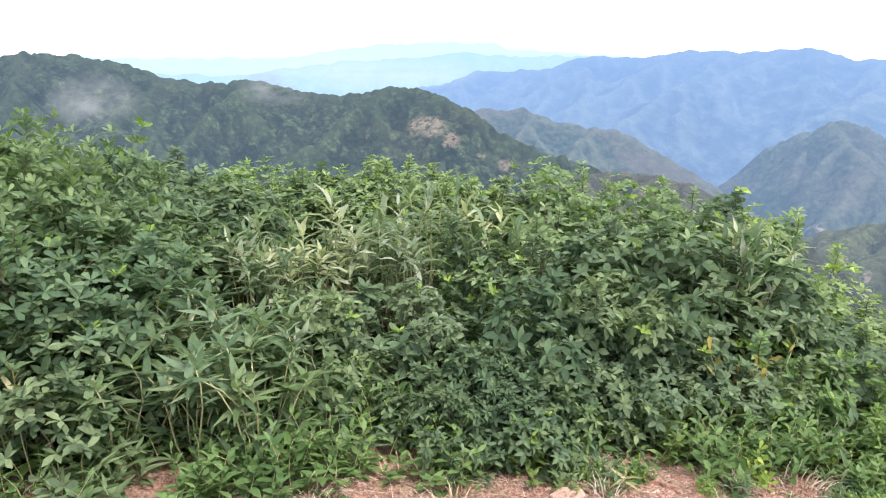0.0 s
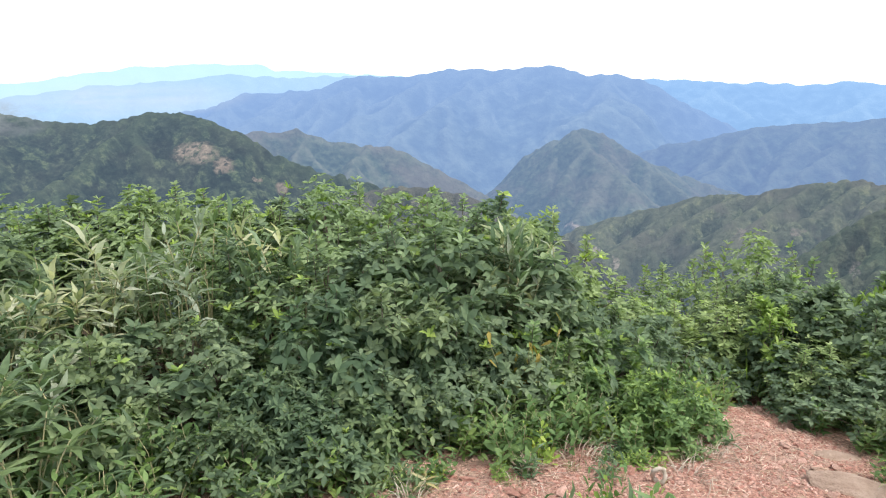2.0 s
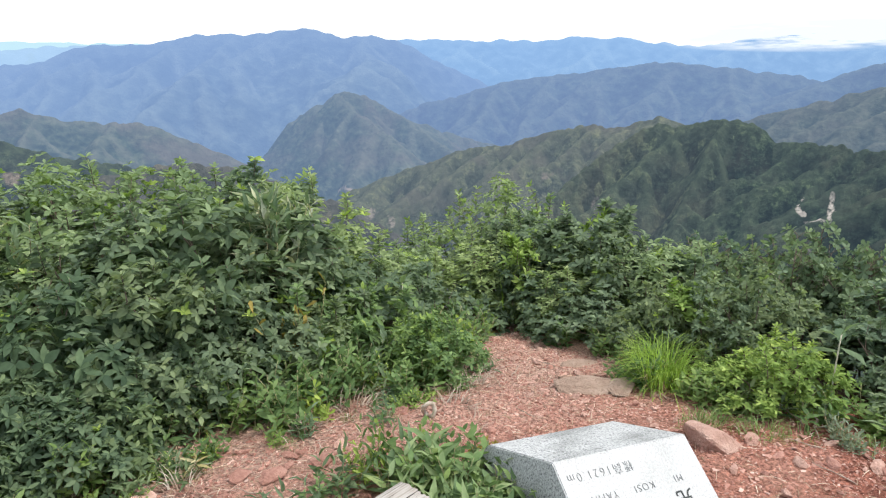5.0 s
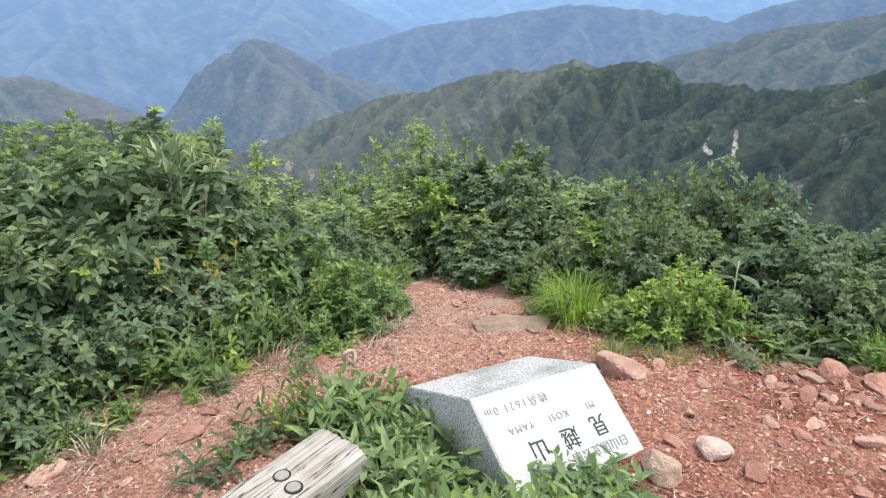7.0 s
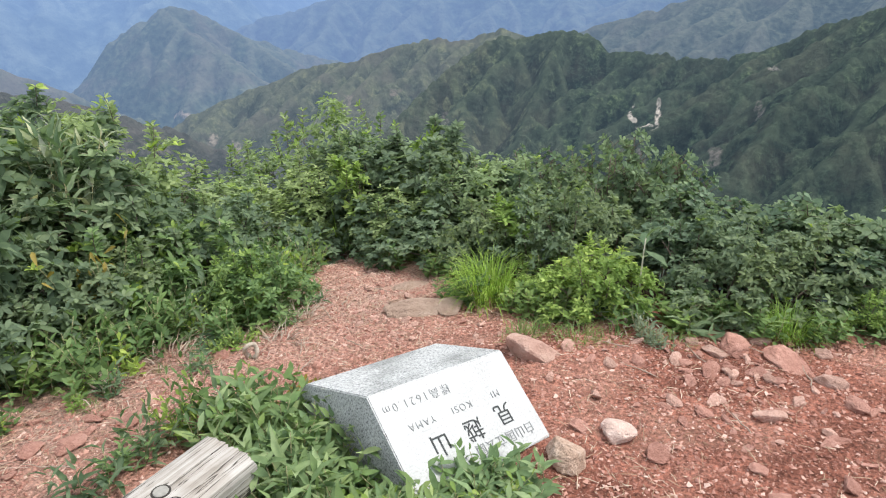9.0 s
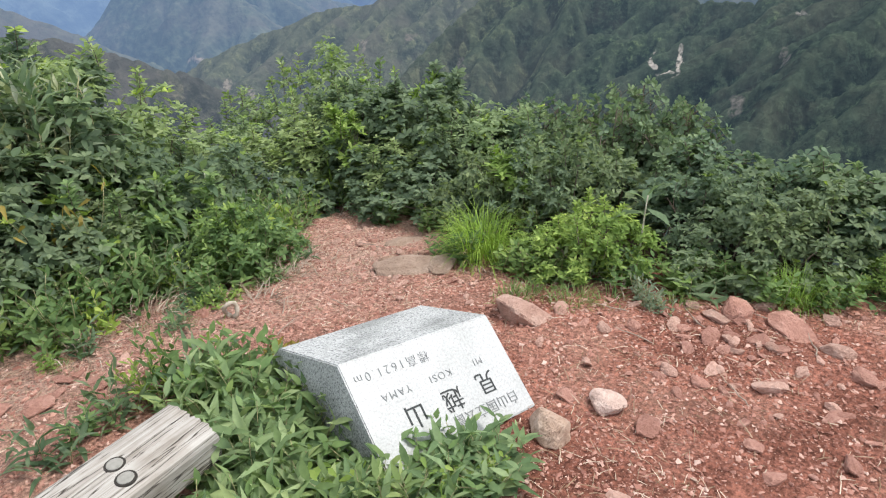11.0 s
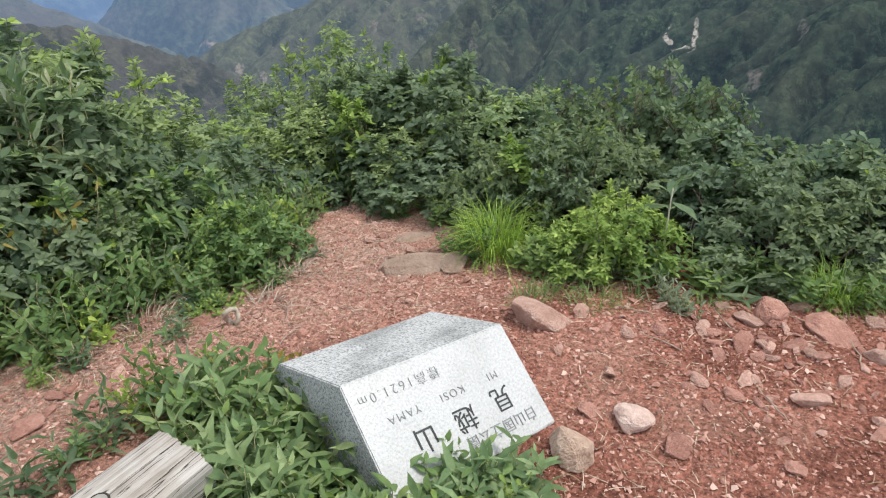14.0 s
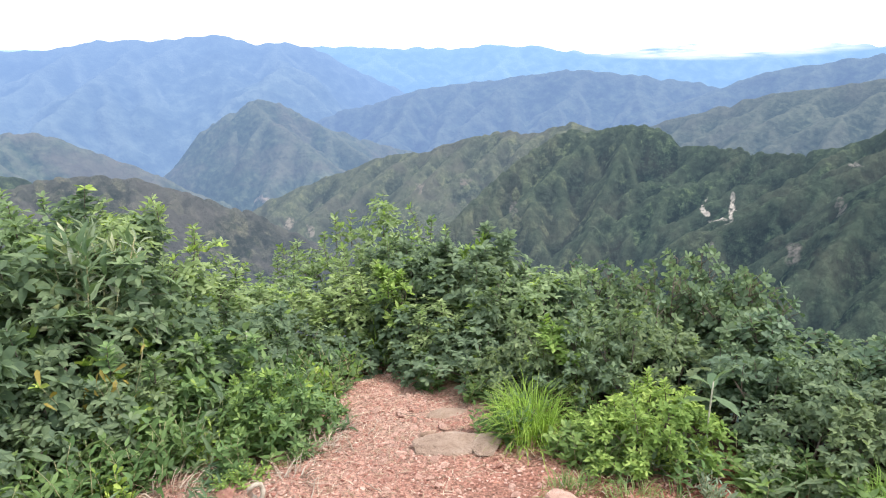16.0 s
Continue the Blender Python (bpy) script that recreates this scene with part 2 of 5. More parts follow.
def forest_material(name, dark, mid, light, scale, haze=None, bare=(), bare_col=(0.42, 0.33, 0.25), brown=0.0, grass=(0.13, 0.15, 0.07), brown_col=(0.17, 0.135, 0.1), thin=None):
    """Forest seen from afar: clumps of crowns in several greens. haze: a glow put on the slope itself for blue air, its
    colour and its share at two distances.
    thin: two bearings between which grey thin woods pass into full forest, and their colour. grass: pale tone laid
    along the spurs for light."""
    fine = 8 if scale > 0.1 else 5 if scale > 0.05 else 3
    m, n, l, b = material(name)
    pos = add(n, l, "ShaderNodeNewGeometry").outputs["Position"]
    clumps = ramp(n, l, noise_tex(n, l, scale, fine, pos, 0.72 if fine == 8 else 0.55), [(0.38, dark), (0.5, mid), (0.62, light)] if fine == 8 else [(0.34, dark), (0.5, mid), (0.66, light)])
    patch = ramp(n, l, noise_tex(n, l, scale * 0.06, 4, pos), [(0.35, (0.72, 0.76, 0.8)), (0.65, (1.25, 1.2, 1.05))])
    col = mix(n, l, 1.0, clumps, patch, "MULTIPLY")
    if thin:
        part_xyz = add(n, l, "ShaderNodeSeparateXYZ", {0: pos})
        bearing = add(n, l, "ShaderNodeMath", {0: part_xyz.outputs["X"], 1: part_xyz.outputs["Y"]}, operation="ARCTAN2").outputs[0]
        uneven = add(n, l, "ShaderNodeMath", {0: noise_tex(n, l, 0.012, 5, pos, 0.6), 1: 0.3, 2: -0.15}, operation="MULTIPLY_ADD").outputs[0]
        bearing = add(n, l, "ShaderNodeMath", {0: bearing, 1: uneven}, operation="ADD").outputs[0]
        share = add(n, l, "ShaderNodeMapRange", {"Value": bearing, "From Min": radians(thin[0]), "From Max": radians(thin[1]), "To Min": 0.75, "To Max": 0.0}).outputs["Result"]
        grey = mix(n, l, 1.0, ramp(n, l, noise_tex(n, l, scale, 6, pos, 0.7), [(0.35, (0.45, 0.48, 0.46)), (0.62, (1.5, 1.45, 1.35))]), thin[2], "MULTIPLY")
        col = mix(n, l, share, col, grey)
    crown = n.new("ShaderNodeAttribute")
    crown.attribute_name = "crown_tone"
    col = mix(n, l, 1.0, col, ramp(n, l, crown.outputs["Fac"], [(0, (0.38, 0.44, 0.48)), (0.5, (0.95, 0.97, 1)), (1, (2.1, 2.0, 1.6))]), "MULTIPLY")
    # a pale tone painted along the spurs stands in for light on the ridges
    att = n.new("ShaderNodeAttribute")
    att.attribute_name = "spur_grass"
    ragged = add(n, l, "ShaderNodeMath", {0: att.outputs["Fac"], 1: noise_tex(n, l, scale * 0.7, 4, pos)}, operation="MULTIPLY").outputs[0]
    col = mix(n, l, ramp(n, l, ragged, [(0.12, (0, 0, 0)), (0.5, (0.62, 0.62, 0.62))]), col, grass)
    if brown:
        dry = ramp(n, l, noise_tex(n, l, scale * 0.1, 5, pos), [(0.48, (0, 0, 0)), (0.62, (brown, brown, brown))])
        col = mix(n, l, dry, col, brown_col)
    warp = add(n, l, "ShaderNodeTexNoise", {"Scale": scale * 0.35, "Detail": 5, "Vector": pos})
    ray = add(n, l, "ShaderNodeVectorMath", {0: pos, 1: (0, 0, 1.5)}, operation="SUBTRACT").outputs[0]
    ray = add(n, l, "ShaderNodeVectorMath", {0: ray}, operation="NORMALIZE").outputs[0]
    wob = add(n, l, "ShaderNodeVectorMath", {0: warp.outputs["Color"], 1: (0.5, 0.5, 0.5)}, operation="SUBTRACT").outputs[0]
    wob = add(n, l, "ShaderNodeVectorMath", {0: wob, 1: (0.03, 0.03, 0.022)}, operation="MULTIPLY").outputs[0]
    ray = add(n, l, "ShaderNodeVectorMath", {0: ray, 1: wob}, operation="ADD").outputs[0]
    for turn, rise, wide, high, pale in bare:              # rock faces and slides: bearing, height angle and half sizes in degrees
        off = add(n, l, "ShaderNodeVectorMath", {0: ray, 1: tuple(Vector(direction(turn, rise, 1000)).normalized())}, operation="SUBTRACT").outputs[0]
        off = add(n, l, "ShaderNodeVectorMath", {0: off, 1: (57.3 / wide, 57.3 / wide, 57.3 / high)}, operation="MULTIPLY").outputs[0]
        d = add(n, l, "ShaderNodeVectorMath", {0: off}, operation="LENGTH").outputs["Value"]
        f = add(n, l, "ShaderNodeMapRange", {"Value": d, "From Min": 0.7, "From Max": 1.15, "To Min": 1.0, "To Max": 0.0}).outputs["Result"]
        torn = add(n, l, "ShaderNodeMapRange", {"Value": noise_tex(n, l, scale * 0.9, 5, pos, 0.7), "From Min": 0.38, "From Max": 0.52}).outputs["Result"]
        f = add(n, l, "ShaderNodeMath", {0: f, 1: torn}, operation="MULTIPLY").outputs[0]
        rock = ramp(n, l, noise_tex(n, l, scale * 1.5, 5, pos), [(0.35, tuple(c * 0.55 * pale for c in bare_col)), (0.6, tuple(c * pale for c in bare_col))])
        col = mix(n, l, f, col, rock)
    l.new(col, b.inputs["Base Color"])
    b.inputs["Roughness"].default_value = 1.0
    b.inputs["Specular IOR Level"].default_value = 0.0
    bump(n, l, noise_tex(n, l, scale, min(fine, 6), pos, 0.7 if fine == 8 else 0.5), 0.8 if fine == 8 else 0.5, 1.2 / scale, b)
    # haze is painted on: a blue glow mixed into the surface, more with distance
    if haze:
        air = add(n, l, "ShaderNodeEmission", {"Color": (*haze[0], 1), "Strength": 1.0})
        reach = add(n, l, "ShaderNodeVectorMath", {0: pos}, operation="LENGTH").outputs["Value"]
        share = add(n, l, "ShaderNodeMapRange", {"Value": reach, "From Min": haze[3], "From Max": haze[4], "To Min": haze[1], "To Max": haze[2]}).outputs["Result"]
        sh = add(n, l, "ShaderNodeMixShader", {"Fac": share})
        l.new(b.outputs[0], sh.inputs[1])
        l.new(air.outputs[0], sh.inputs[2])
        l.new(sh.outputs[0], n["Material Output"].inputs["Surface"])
    return m


# ---- the ground: one sheet from the summit to the horizon ----
def edge_y(x):
    """Where the western thicket's foot meets bare soil."""
    return np.interp(x, [-2.0, -1.4, -1.0, -0.6, -0.33, 0.0, 0.43, 0.8, 1.2, 1.6, 1.9, 2.24, 2.38, 2.7], [1.5, 1.58, 1.62, 1.8, 1.88, 1.95, 2.06, 2.11, 2.05, 2.04, 2.18, 2.53, 2.66, 2.78])


def edge_x(y):
    """Where the eastern thicket's foot meets bare soil."""
    return np.interp(y, [-1.5, -0.3, 0.1, 0.32, 0.5, 0.69, 0.94, 1.24, 1.6, 2.04, 2.7], [2.9, 2.8, 2.72, 2.62, 2.52, 2.42, 2.36, 2.24, 2.33, 2.5, 2.72])


def build_ground():
    rings = np.concatenate([np.linspace(0.02, 4.2, 150), 4.2 * np.geomspace(1.02, 4950 / 4.2, 90)])
    turns = np.linspace(0, 2 * math.pi, 281)[:-1]
    x = 0.9 + rings[:, None] * np.sin(turns)[None, :]
    y = 0.9 + rings[:, None] * np.cos(turns)[None, :]
    z = ground_height(x, y) + soil_relief(x, y) * np.clip((6 - rings[:, None]) / 2, 0, 1)
    v = np.stack([x, y, z], -1).reshape(-1, 3)
    n = len(turns)
    i = np.arange(len(rings) - 1)[:, None] * n + np.arange(n)[None, :]
    j = np.arange(len(rings) - 1)[:, None] * n + (np.arange(n)[None, :] + 1) % n
    faces = np.stack([i, i + n, j + n, j], -1).reshape(-1, 4).tolist() + [list(range(n))]
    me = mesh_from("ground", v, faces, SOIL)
    # how far the ground colour is darkened under the thickets
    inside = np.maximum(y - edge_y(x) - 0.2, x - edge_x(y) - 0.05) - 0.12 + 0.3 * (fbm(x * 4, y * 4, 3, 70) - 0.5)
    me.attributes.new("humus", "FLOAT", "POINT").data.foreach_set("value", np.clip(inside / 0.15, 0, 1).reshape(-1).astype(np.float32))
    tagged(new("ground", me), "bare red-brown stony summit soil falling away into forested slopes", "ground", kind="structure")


build_ground()


# ---- mountain ranges ----
def spread(points, count, rough=0.5):
    """Crest points (azimuth, elevation, distance) joined by a smooth line."""
    p = np.array(points, float)
    az = np.linspace(p[0, 0], p[-1, 0], count)
    fine = np.stack([np.interp(az, p[:, 0], p[:, k]) for k in range(3)], 1)
    kernel = np.hanning(max(5, count // 110) | 1)
    kernel /= kernel.sum()
    pad = len(kernel) // 2
    fine[:, 1] += rough * (fbm(az * 1.1, az * 0 + p[0, 2], 5, int(p[0, 2]) % 97) - 0.5)
    for k in (1, 2):
        fine[:, k] = np.convolve(np.pad(fine[:, k], pad, mode="edge"), kernel, "valid")
    return fine


def tree_crowns(x, y, size, seed):
    """Domes of tree crowns standing in a jittered lattice, a tone for each, and a dark one painted as shade in the
    gaps.
    """
    gx, gy = x / size, y / size
    ix, iy = np.floor(gx).astype(int), np.floor(gy).astype(int)
    ja, jb, jc = lattice(seed + 30), lattice(seed + 31), lattice(seed + 32)
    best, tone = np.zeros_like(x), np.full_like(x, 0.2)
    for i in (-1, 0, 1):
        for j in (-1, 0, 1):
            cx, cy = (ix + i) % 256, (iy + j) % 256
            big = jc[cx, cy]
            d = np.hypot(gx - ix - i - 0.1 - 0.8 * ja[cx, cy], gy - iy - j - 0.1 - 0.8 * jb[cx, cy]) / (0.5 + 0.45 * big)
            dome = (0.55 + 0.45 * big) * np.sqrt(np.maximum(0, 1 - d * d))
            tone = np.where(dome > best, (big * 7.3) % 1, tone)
            best = np.maximum(best, dome)
    return best, tone


def mountain(name, label, crest, mat, columns, rows, run, slope, spurs, skew, seed, fuzz=2.0, fuzz_size=6.0, length=0.8, side_spurs=9):
    """A range seen from the front: a crest, from which spurs run down, each with side spurs, and gullies between them."""
    g = np.random.default_rng(seed)
    c = spread(crest, columns)
    az, el, dist = np.radians(c[:, 0]), np.radians(c[:, 1]), c[:, 2]
    zc = 1.5 + dist * np.tan(el)
    s = np.concatenate([np.linspace(-0.1 * run, 0, 6)[:-1], run * np.linspace(0, 1, rows) ** 1.15])
    front = np.maximum(s, 0)[None, :]
    r = dist[:, None] - s[None, :]
    x, y = r * np.sin(az)[:, None], r * np.cos(az)[:, None]
    big = run / 5
    wx = x + 0.5 * big * (fbm(x / big, y / big, 3, seed) - 0.5) * np.minimum(1, front / big)
    wy = y + 0.5 * big * (fbm(x / big, y / big, 3, seed + 4) - 0.5) * np.minimum(1, front / big)
    z = zc[:, None] - slope * 1.35 * front - 0.6 * np.maximum(-s, 0)[None, :]
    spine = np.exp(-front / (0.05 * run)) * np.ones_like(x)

    def ridge(px, py, pz, angle, long, fall, side):
        """Raises one ridge from a point; gives its line."""
        nonlocal z, spine
        dx, dy = math.sin(angle), math.cos(angle)
        t = np.clip((wx - px) * dx + (wy - py) * dy, 0, long)
        away = np.hypot(wx - px - t * dx, wy - py - t * dy)
        soft = 0.012 * run
        h = pz - fall * t * (1 + 0.25 * t / long) - side * (np.sqrt(away ** 2 + soft ** 2) - soft)
        near = h - z
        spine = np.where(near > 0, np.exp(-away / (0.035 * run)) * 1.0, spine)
        z = np.maximum(z, h)
        return dx, dy

    for k in range(spurs):
        i = int((k + 0.5 + g.uniform(-0.35, 0.35)) / spurs * (columns - 1))
        angle = az[i] + math.pi + radians(skew + g.normal(0, 16))
        long, fall = run * length * g.uniform(0.6, 1.15), slope * g.uniform(0.62, 0.85)
        px, py = dist[i] * math.sin(az[i]), dist[i] * math.cos(az[i])
        dx, dy = ridge(px, py, zc[i], angle, long, fall, slope * g.uniform(1.6, 2.2))
        for j in range(side_spurs):
            t = long * (0.06 + 0.9 * j / side_spurs + g.uniform(0, 0.07))
            ridge(px + dx * t, py + dy * t, zc[i] - fall * t * (1 + 0.25 * t / long), angle + (1 if j % 2 else -1) * radians(g.uniform(38, 62)),
                  long * g.uniform(0.16, 0.34), slope * g.uniform(0.9, 1.2), slope * g.uniform(1.7, 2.3))
    z = z + 0.05 * run * (fbm(x / (big * 0.5), y / (big * 0.5), 4, seed + 8) - 0.5) * np.minimum(1, front / (0.1 * run))
    # rounded crowns: bumps with sharp folds between them
    tone = np.full_like(x, 0.5)
    crowns = np.abs(2 * value_noise(x / fuzz_size, y / fuzz_size, seed + 3) - 1) + 0.5 * np.abs(2 * value_noise(x / fuzz_size * 2.1, y / fuzz_size * 2.1, seed + 6) - 1)
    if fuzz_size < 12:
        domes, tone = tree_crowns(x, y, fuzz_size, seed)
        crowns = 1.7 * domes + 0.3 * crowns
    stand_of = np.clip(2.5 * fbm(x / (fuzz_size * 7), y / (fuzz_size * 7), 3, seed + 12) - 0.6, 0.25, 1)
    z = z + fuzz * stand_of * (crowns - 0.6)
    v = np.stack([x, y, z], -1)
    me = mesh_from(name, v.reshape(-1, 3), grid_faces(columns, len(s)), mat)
    # closeness to a spur, where the slope's colour is lightened
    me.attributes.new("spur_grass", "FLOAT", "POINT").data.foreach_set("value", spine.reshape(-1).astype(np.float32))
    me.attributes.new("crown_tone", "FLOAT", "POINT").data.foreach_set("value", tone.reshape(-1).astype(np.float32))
    return tagged(new(name, me), label, "mountain", kind="structure")


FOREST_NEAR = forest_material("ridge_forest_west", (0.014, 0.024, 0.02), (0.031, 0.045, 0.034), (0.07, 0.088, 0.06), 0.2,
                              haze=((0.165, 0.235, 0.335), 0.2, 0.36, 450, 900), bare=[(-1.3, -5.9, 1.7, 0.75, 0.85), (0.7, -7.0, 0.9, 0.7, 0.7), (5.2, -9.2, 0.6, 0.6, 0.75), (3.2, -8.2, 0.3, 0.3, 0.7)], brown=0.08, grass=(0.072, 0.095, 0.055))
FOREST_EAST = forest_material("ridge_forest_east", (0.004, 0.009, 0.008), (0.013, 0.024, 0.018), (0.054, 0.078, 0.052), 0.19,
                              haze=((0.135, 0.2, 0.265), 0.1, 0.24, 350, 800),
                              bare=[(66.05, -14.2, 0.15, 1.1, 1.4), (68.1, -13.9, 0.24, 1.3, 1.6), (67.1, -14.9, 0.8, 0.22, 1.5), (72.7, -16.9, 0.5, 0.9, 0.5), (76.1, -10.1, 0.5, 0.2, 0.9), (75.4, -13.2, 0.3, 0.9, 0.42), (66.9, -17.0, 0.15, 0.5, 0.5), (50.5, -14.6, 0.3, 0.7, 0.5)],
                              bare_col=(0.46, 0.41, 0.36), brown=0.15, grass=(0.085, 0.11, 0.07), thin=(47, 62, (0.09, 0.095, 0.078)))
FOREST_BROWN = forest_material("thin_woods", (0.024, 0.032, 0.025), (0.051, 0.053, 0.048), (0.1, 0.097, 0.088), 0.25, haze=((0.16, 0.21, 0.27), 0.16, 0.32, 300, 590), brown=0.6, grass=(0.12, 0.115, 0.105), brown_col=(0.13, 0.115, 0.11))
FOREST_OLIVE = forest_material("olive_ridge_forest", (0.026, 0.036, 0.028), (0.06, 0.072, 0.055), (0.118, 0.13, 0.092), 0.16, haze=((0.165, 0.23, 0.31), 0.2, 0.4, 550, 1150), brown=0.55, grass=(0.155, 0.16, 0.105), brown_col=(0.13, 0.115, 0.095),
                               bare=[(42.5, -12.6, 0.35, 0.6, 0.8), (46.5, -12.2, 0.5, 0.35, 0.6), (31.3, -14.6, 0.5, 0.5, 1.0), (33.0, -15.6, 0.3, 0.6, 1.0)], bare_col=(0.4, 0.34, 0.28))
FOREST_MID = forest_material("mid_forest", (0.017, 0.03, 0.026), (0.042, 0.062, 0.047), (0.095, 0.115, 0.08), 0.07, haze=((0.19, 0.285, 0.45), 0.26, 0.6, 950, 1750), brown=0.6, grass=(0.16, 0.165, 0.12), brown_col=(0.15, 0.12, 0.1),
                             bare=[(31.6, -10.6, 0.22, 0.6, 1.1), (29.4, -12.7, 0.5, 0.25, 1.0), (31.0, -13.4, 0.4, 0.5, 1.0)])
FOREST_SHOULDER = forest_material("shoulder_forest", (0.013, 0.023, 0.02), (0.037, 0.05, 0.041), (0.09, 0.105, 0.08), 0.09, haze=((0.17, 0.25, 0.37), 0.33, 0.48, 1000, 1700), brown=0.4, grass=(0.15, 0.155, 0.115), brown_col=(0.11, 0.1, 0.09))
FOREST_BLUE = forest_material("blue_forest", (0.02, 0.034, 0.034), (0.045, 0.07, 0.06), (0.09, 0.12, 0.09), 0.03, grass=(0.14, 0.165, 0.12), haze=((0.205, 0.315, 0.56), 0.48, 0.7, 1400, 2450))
# from here on the base colours carry some haze blue as well
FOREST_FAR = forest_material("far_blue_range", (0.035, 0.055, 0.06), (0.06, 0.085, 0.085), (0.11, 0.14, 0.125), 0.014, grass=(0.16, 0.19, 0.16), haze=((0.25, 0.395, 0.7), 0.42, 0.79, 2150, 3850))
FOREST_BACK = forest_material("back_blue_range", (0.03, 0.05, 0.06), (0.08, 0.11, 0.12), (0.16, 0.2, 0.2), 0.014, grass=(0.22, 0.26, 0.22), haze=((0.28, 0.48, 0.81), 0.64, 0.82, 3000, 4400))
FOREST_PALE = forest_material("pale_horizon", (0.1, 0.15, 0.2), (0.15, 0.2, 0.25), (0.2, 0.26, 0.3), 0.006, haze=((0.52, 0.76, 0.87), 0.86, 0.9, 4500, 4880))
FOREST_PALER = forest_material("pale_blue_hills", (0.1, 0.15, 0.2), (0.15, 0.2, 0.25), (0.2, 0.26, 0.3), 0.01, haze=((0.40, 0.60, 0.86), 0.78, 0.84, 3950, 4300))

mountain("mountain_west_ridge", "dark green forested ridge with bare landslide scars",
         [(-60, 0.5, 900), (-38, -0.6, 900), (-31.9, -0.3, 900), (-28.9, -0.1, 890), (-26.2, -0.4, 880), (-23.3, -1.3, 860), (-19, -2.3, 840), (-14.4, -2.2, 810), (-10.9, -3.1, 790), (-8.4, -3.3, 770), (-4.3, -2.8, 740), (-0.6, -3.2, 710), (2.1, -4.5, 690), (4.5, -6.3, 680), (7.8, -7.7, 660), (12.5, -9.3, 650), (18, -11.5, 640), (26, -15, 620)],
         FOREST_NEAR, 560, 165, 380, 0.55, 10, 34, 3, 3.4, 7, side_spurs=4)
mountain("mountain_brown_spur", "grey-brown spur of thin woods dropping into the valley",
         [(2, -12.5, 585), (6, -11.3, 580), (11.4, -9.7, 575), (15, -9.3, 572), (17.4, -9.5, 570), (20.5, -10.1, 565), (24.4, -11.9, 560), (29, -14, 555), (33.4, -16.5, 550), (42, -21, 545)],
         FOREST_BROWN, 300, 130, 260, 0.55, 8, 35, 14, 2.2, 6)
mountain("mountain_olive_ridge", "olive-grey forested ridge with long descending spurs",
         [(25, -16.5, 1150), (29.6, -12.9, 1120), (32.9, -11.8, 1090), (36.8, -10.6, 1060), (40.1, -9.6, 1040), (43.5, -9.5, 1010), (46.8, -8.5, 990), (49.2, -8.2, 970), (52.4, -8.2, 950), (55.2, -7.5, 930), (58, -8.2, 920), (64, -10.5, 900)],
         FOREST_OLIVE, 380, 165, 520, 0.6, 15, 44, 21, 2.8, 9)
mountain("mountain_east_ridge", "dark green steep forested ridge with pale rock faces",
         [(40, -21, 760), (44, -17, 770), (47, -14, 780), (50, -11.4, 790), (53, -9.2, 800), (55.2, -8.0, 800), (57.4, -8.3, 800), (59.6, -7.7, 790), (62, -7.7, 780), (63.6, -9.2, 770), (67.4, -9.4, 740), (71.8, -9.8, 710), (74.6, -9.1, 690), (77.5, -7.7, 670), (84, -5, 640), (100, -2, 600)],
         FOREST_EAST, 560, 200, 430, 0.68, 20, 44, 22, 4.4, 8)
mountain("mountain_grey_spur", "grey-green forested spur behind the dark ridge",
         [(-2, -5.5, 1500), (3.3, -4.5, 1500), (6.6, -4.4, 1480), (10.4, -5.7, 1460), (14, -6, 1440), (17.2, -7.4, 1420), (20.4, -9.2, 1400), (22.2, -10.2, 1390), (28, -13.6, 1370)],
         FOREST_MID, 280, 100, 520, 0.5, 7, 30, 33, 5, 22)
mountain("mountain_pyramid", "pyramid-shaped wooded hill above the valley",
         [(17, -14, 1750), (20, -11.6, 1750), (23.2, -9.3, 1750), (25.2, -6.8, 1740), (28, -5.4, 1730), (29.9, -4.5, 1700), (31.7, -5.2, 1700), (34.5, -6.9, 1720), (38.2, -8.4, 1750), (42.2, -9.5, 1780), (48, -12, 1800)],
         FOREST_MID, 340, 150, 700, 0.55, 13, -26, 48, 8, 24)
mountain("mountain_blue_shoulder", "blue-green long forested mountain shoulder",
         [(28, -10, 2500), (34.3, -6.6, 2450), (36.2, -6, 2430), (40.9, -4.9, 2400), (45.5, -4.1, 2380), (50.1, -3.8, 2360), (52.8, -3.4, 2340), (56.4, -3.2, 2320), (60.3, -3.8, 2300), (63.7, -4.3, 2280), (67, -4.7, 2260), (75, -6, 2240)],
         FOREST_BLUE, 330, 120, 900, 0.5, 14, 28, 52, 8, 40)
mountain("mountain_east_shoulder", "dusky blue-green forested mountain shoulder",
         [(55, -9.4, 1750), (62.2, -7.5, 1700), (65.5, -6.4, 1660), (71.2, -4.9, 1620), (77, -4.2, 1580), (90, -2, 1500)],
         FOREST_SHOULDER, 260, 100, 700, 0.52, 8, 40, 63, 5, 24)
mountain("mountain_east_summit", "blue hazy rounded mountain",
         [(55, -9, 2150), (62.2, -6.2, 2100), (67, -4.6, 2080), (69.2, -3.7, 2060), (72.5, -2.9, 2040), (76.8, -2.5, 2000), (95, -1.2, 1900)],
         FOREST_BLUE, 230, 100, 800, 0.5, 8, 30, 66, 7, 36)
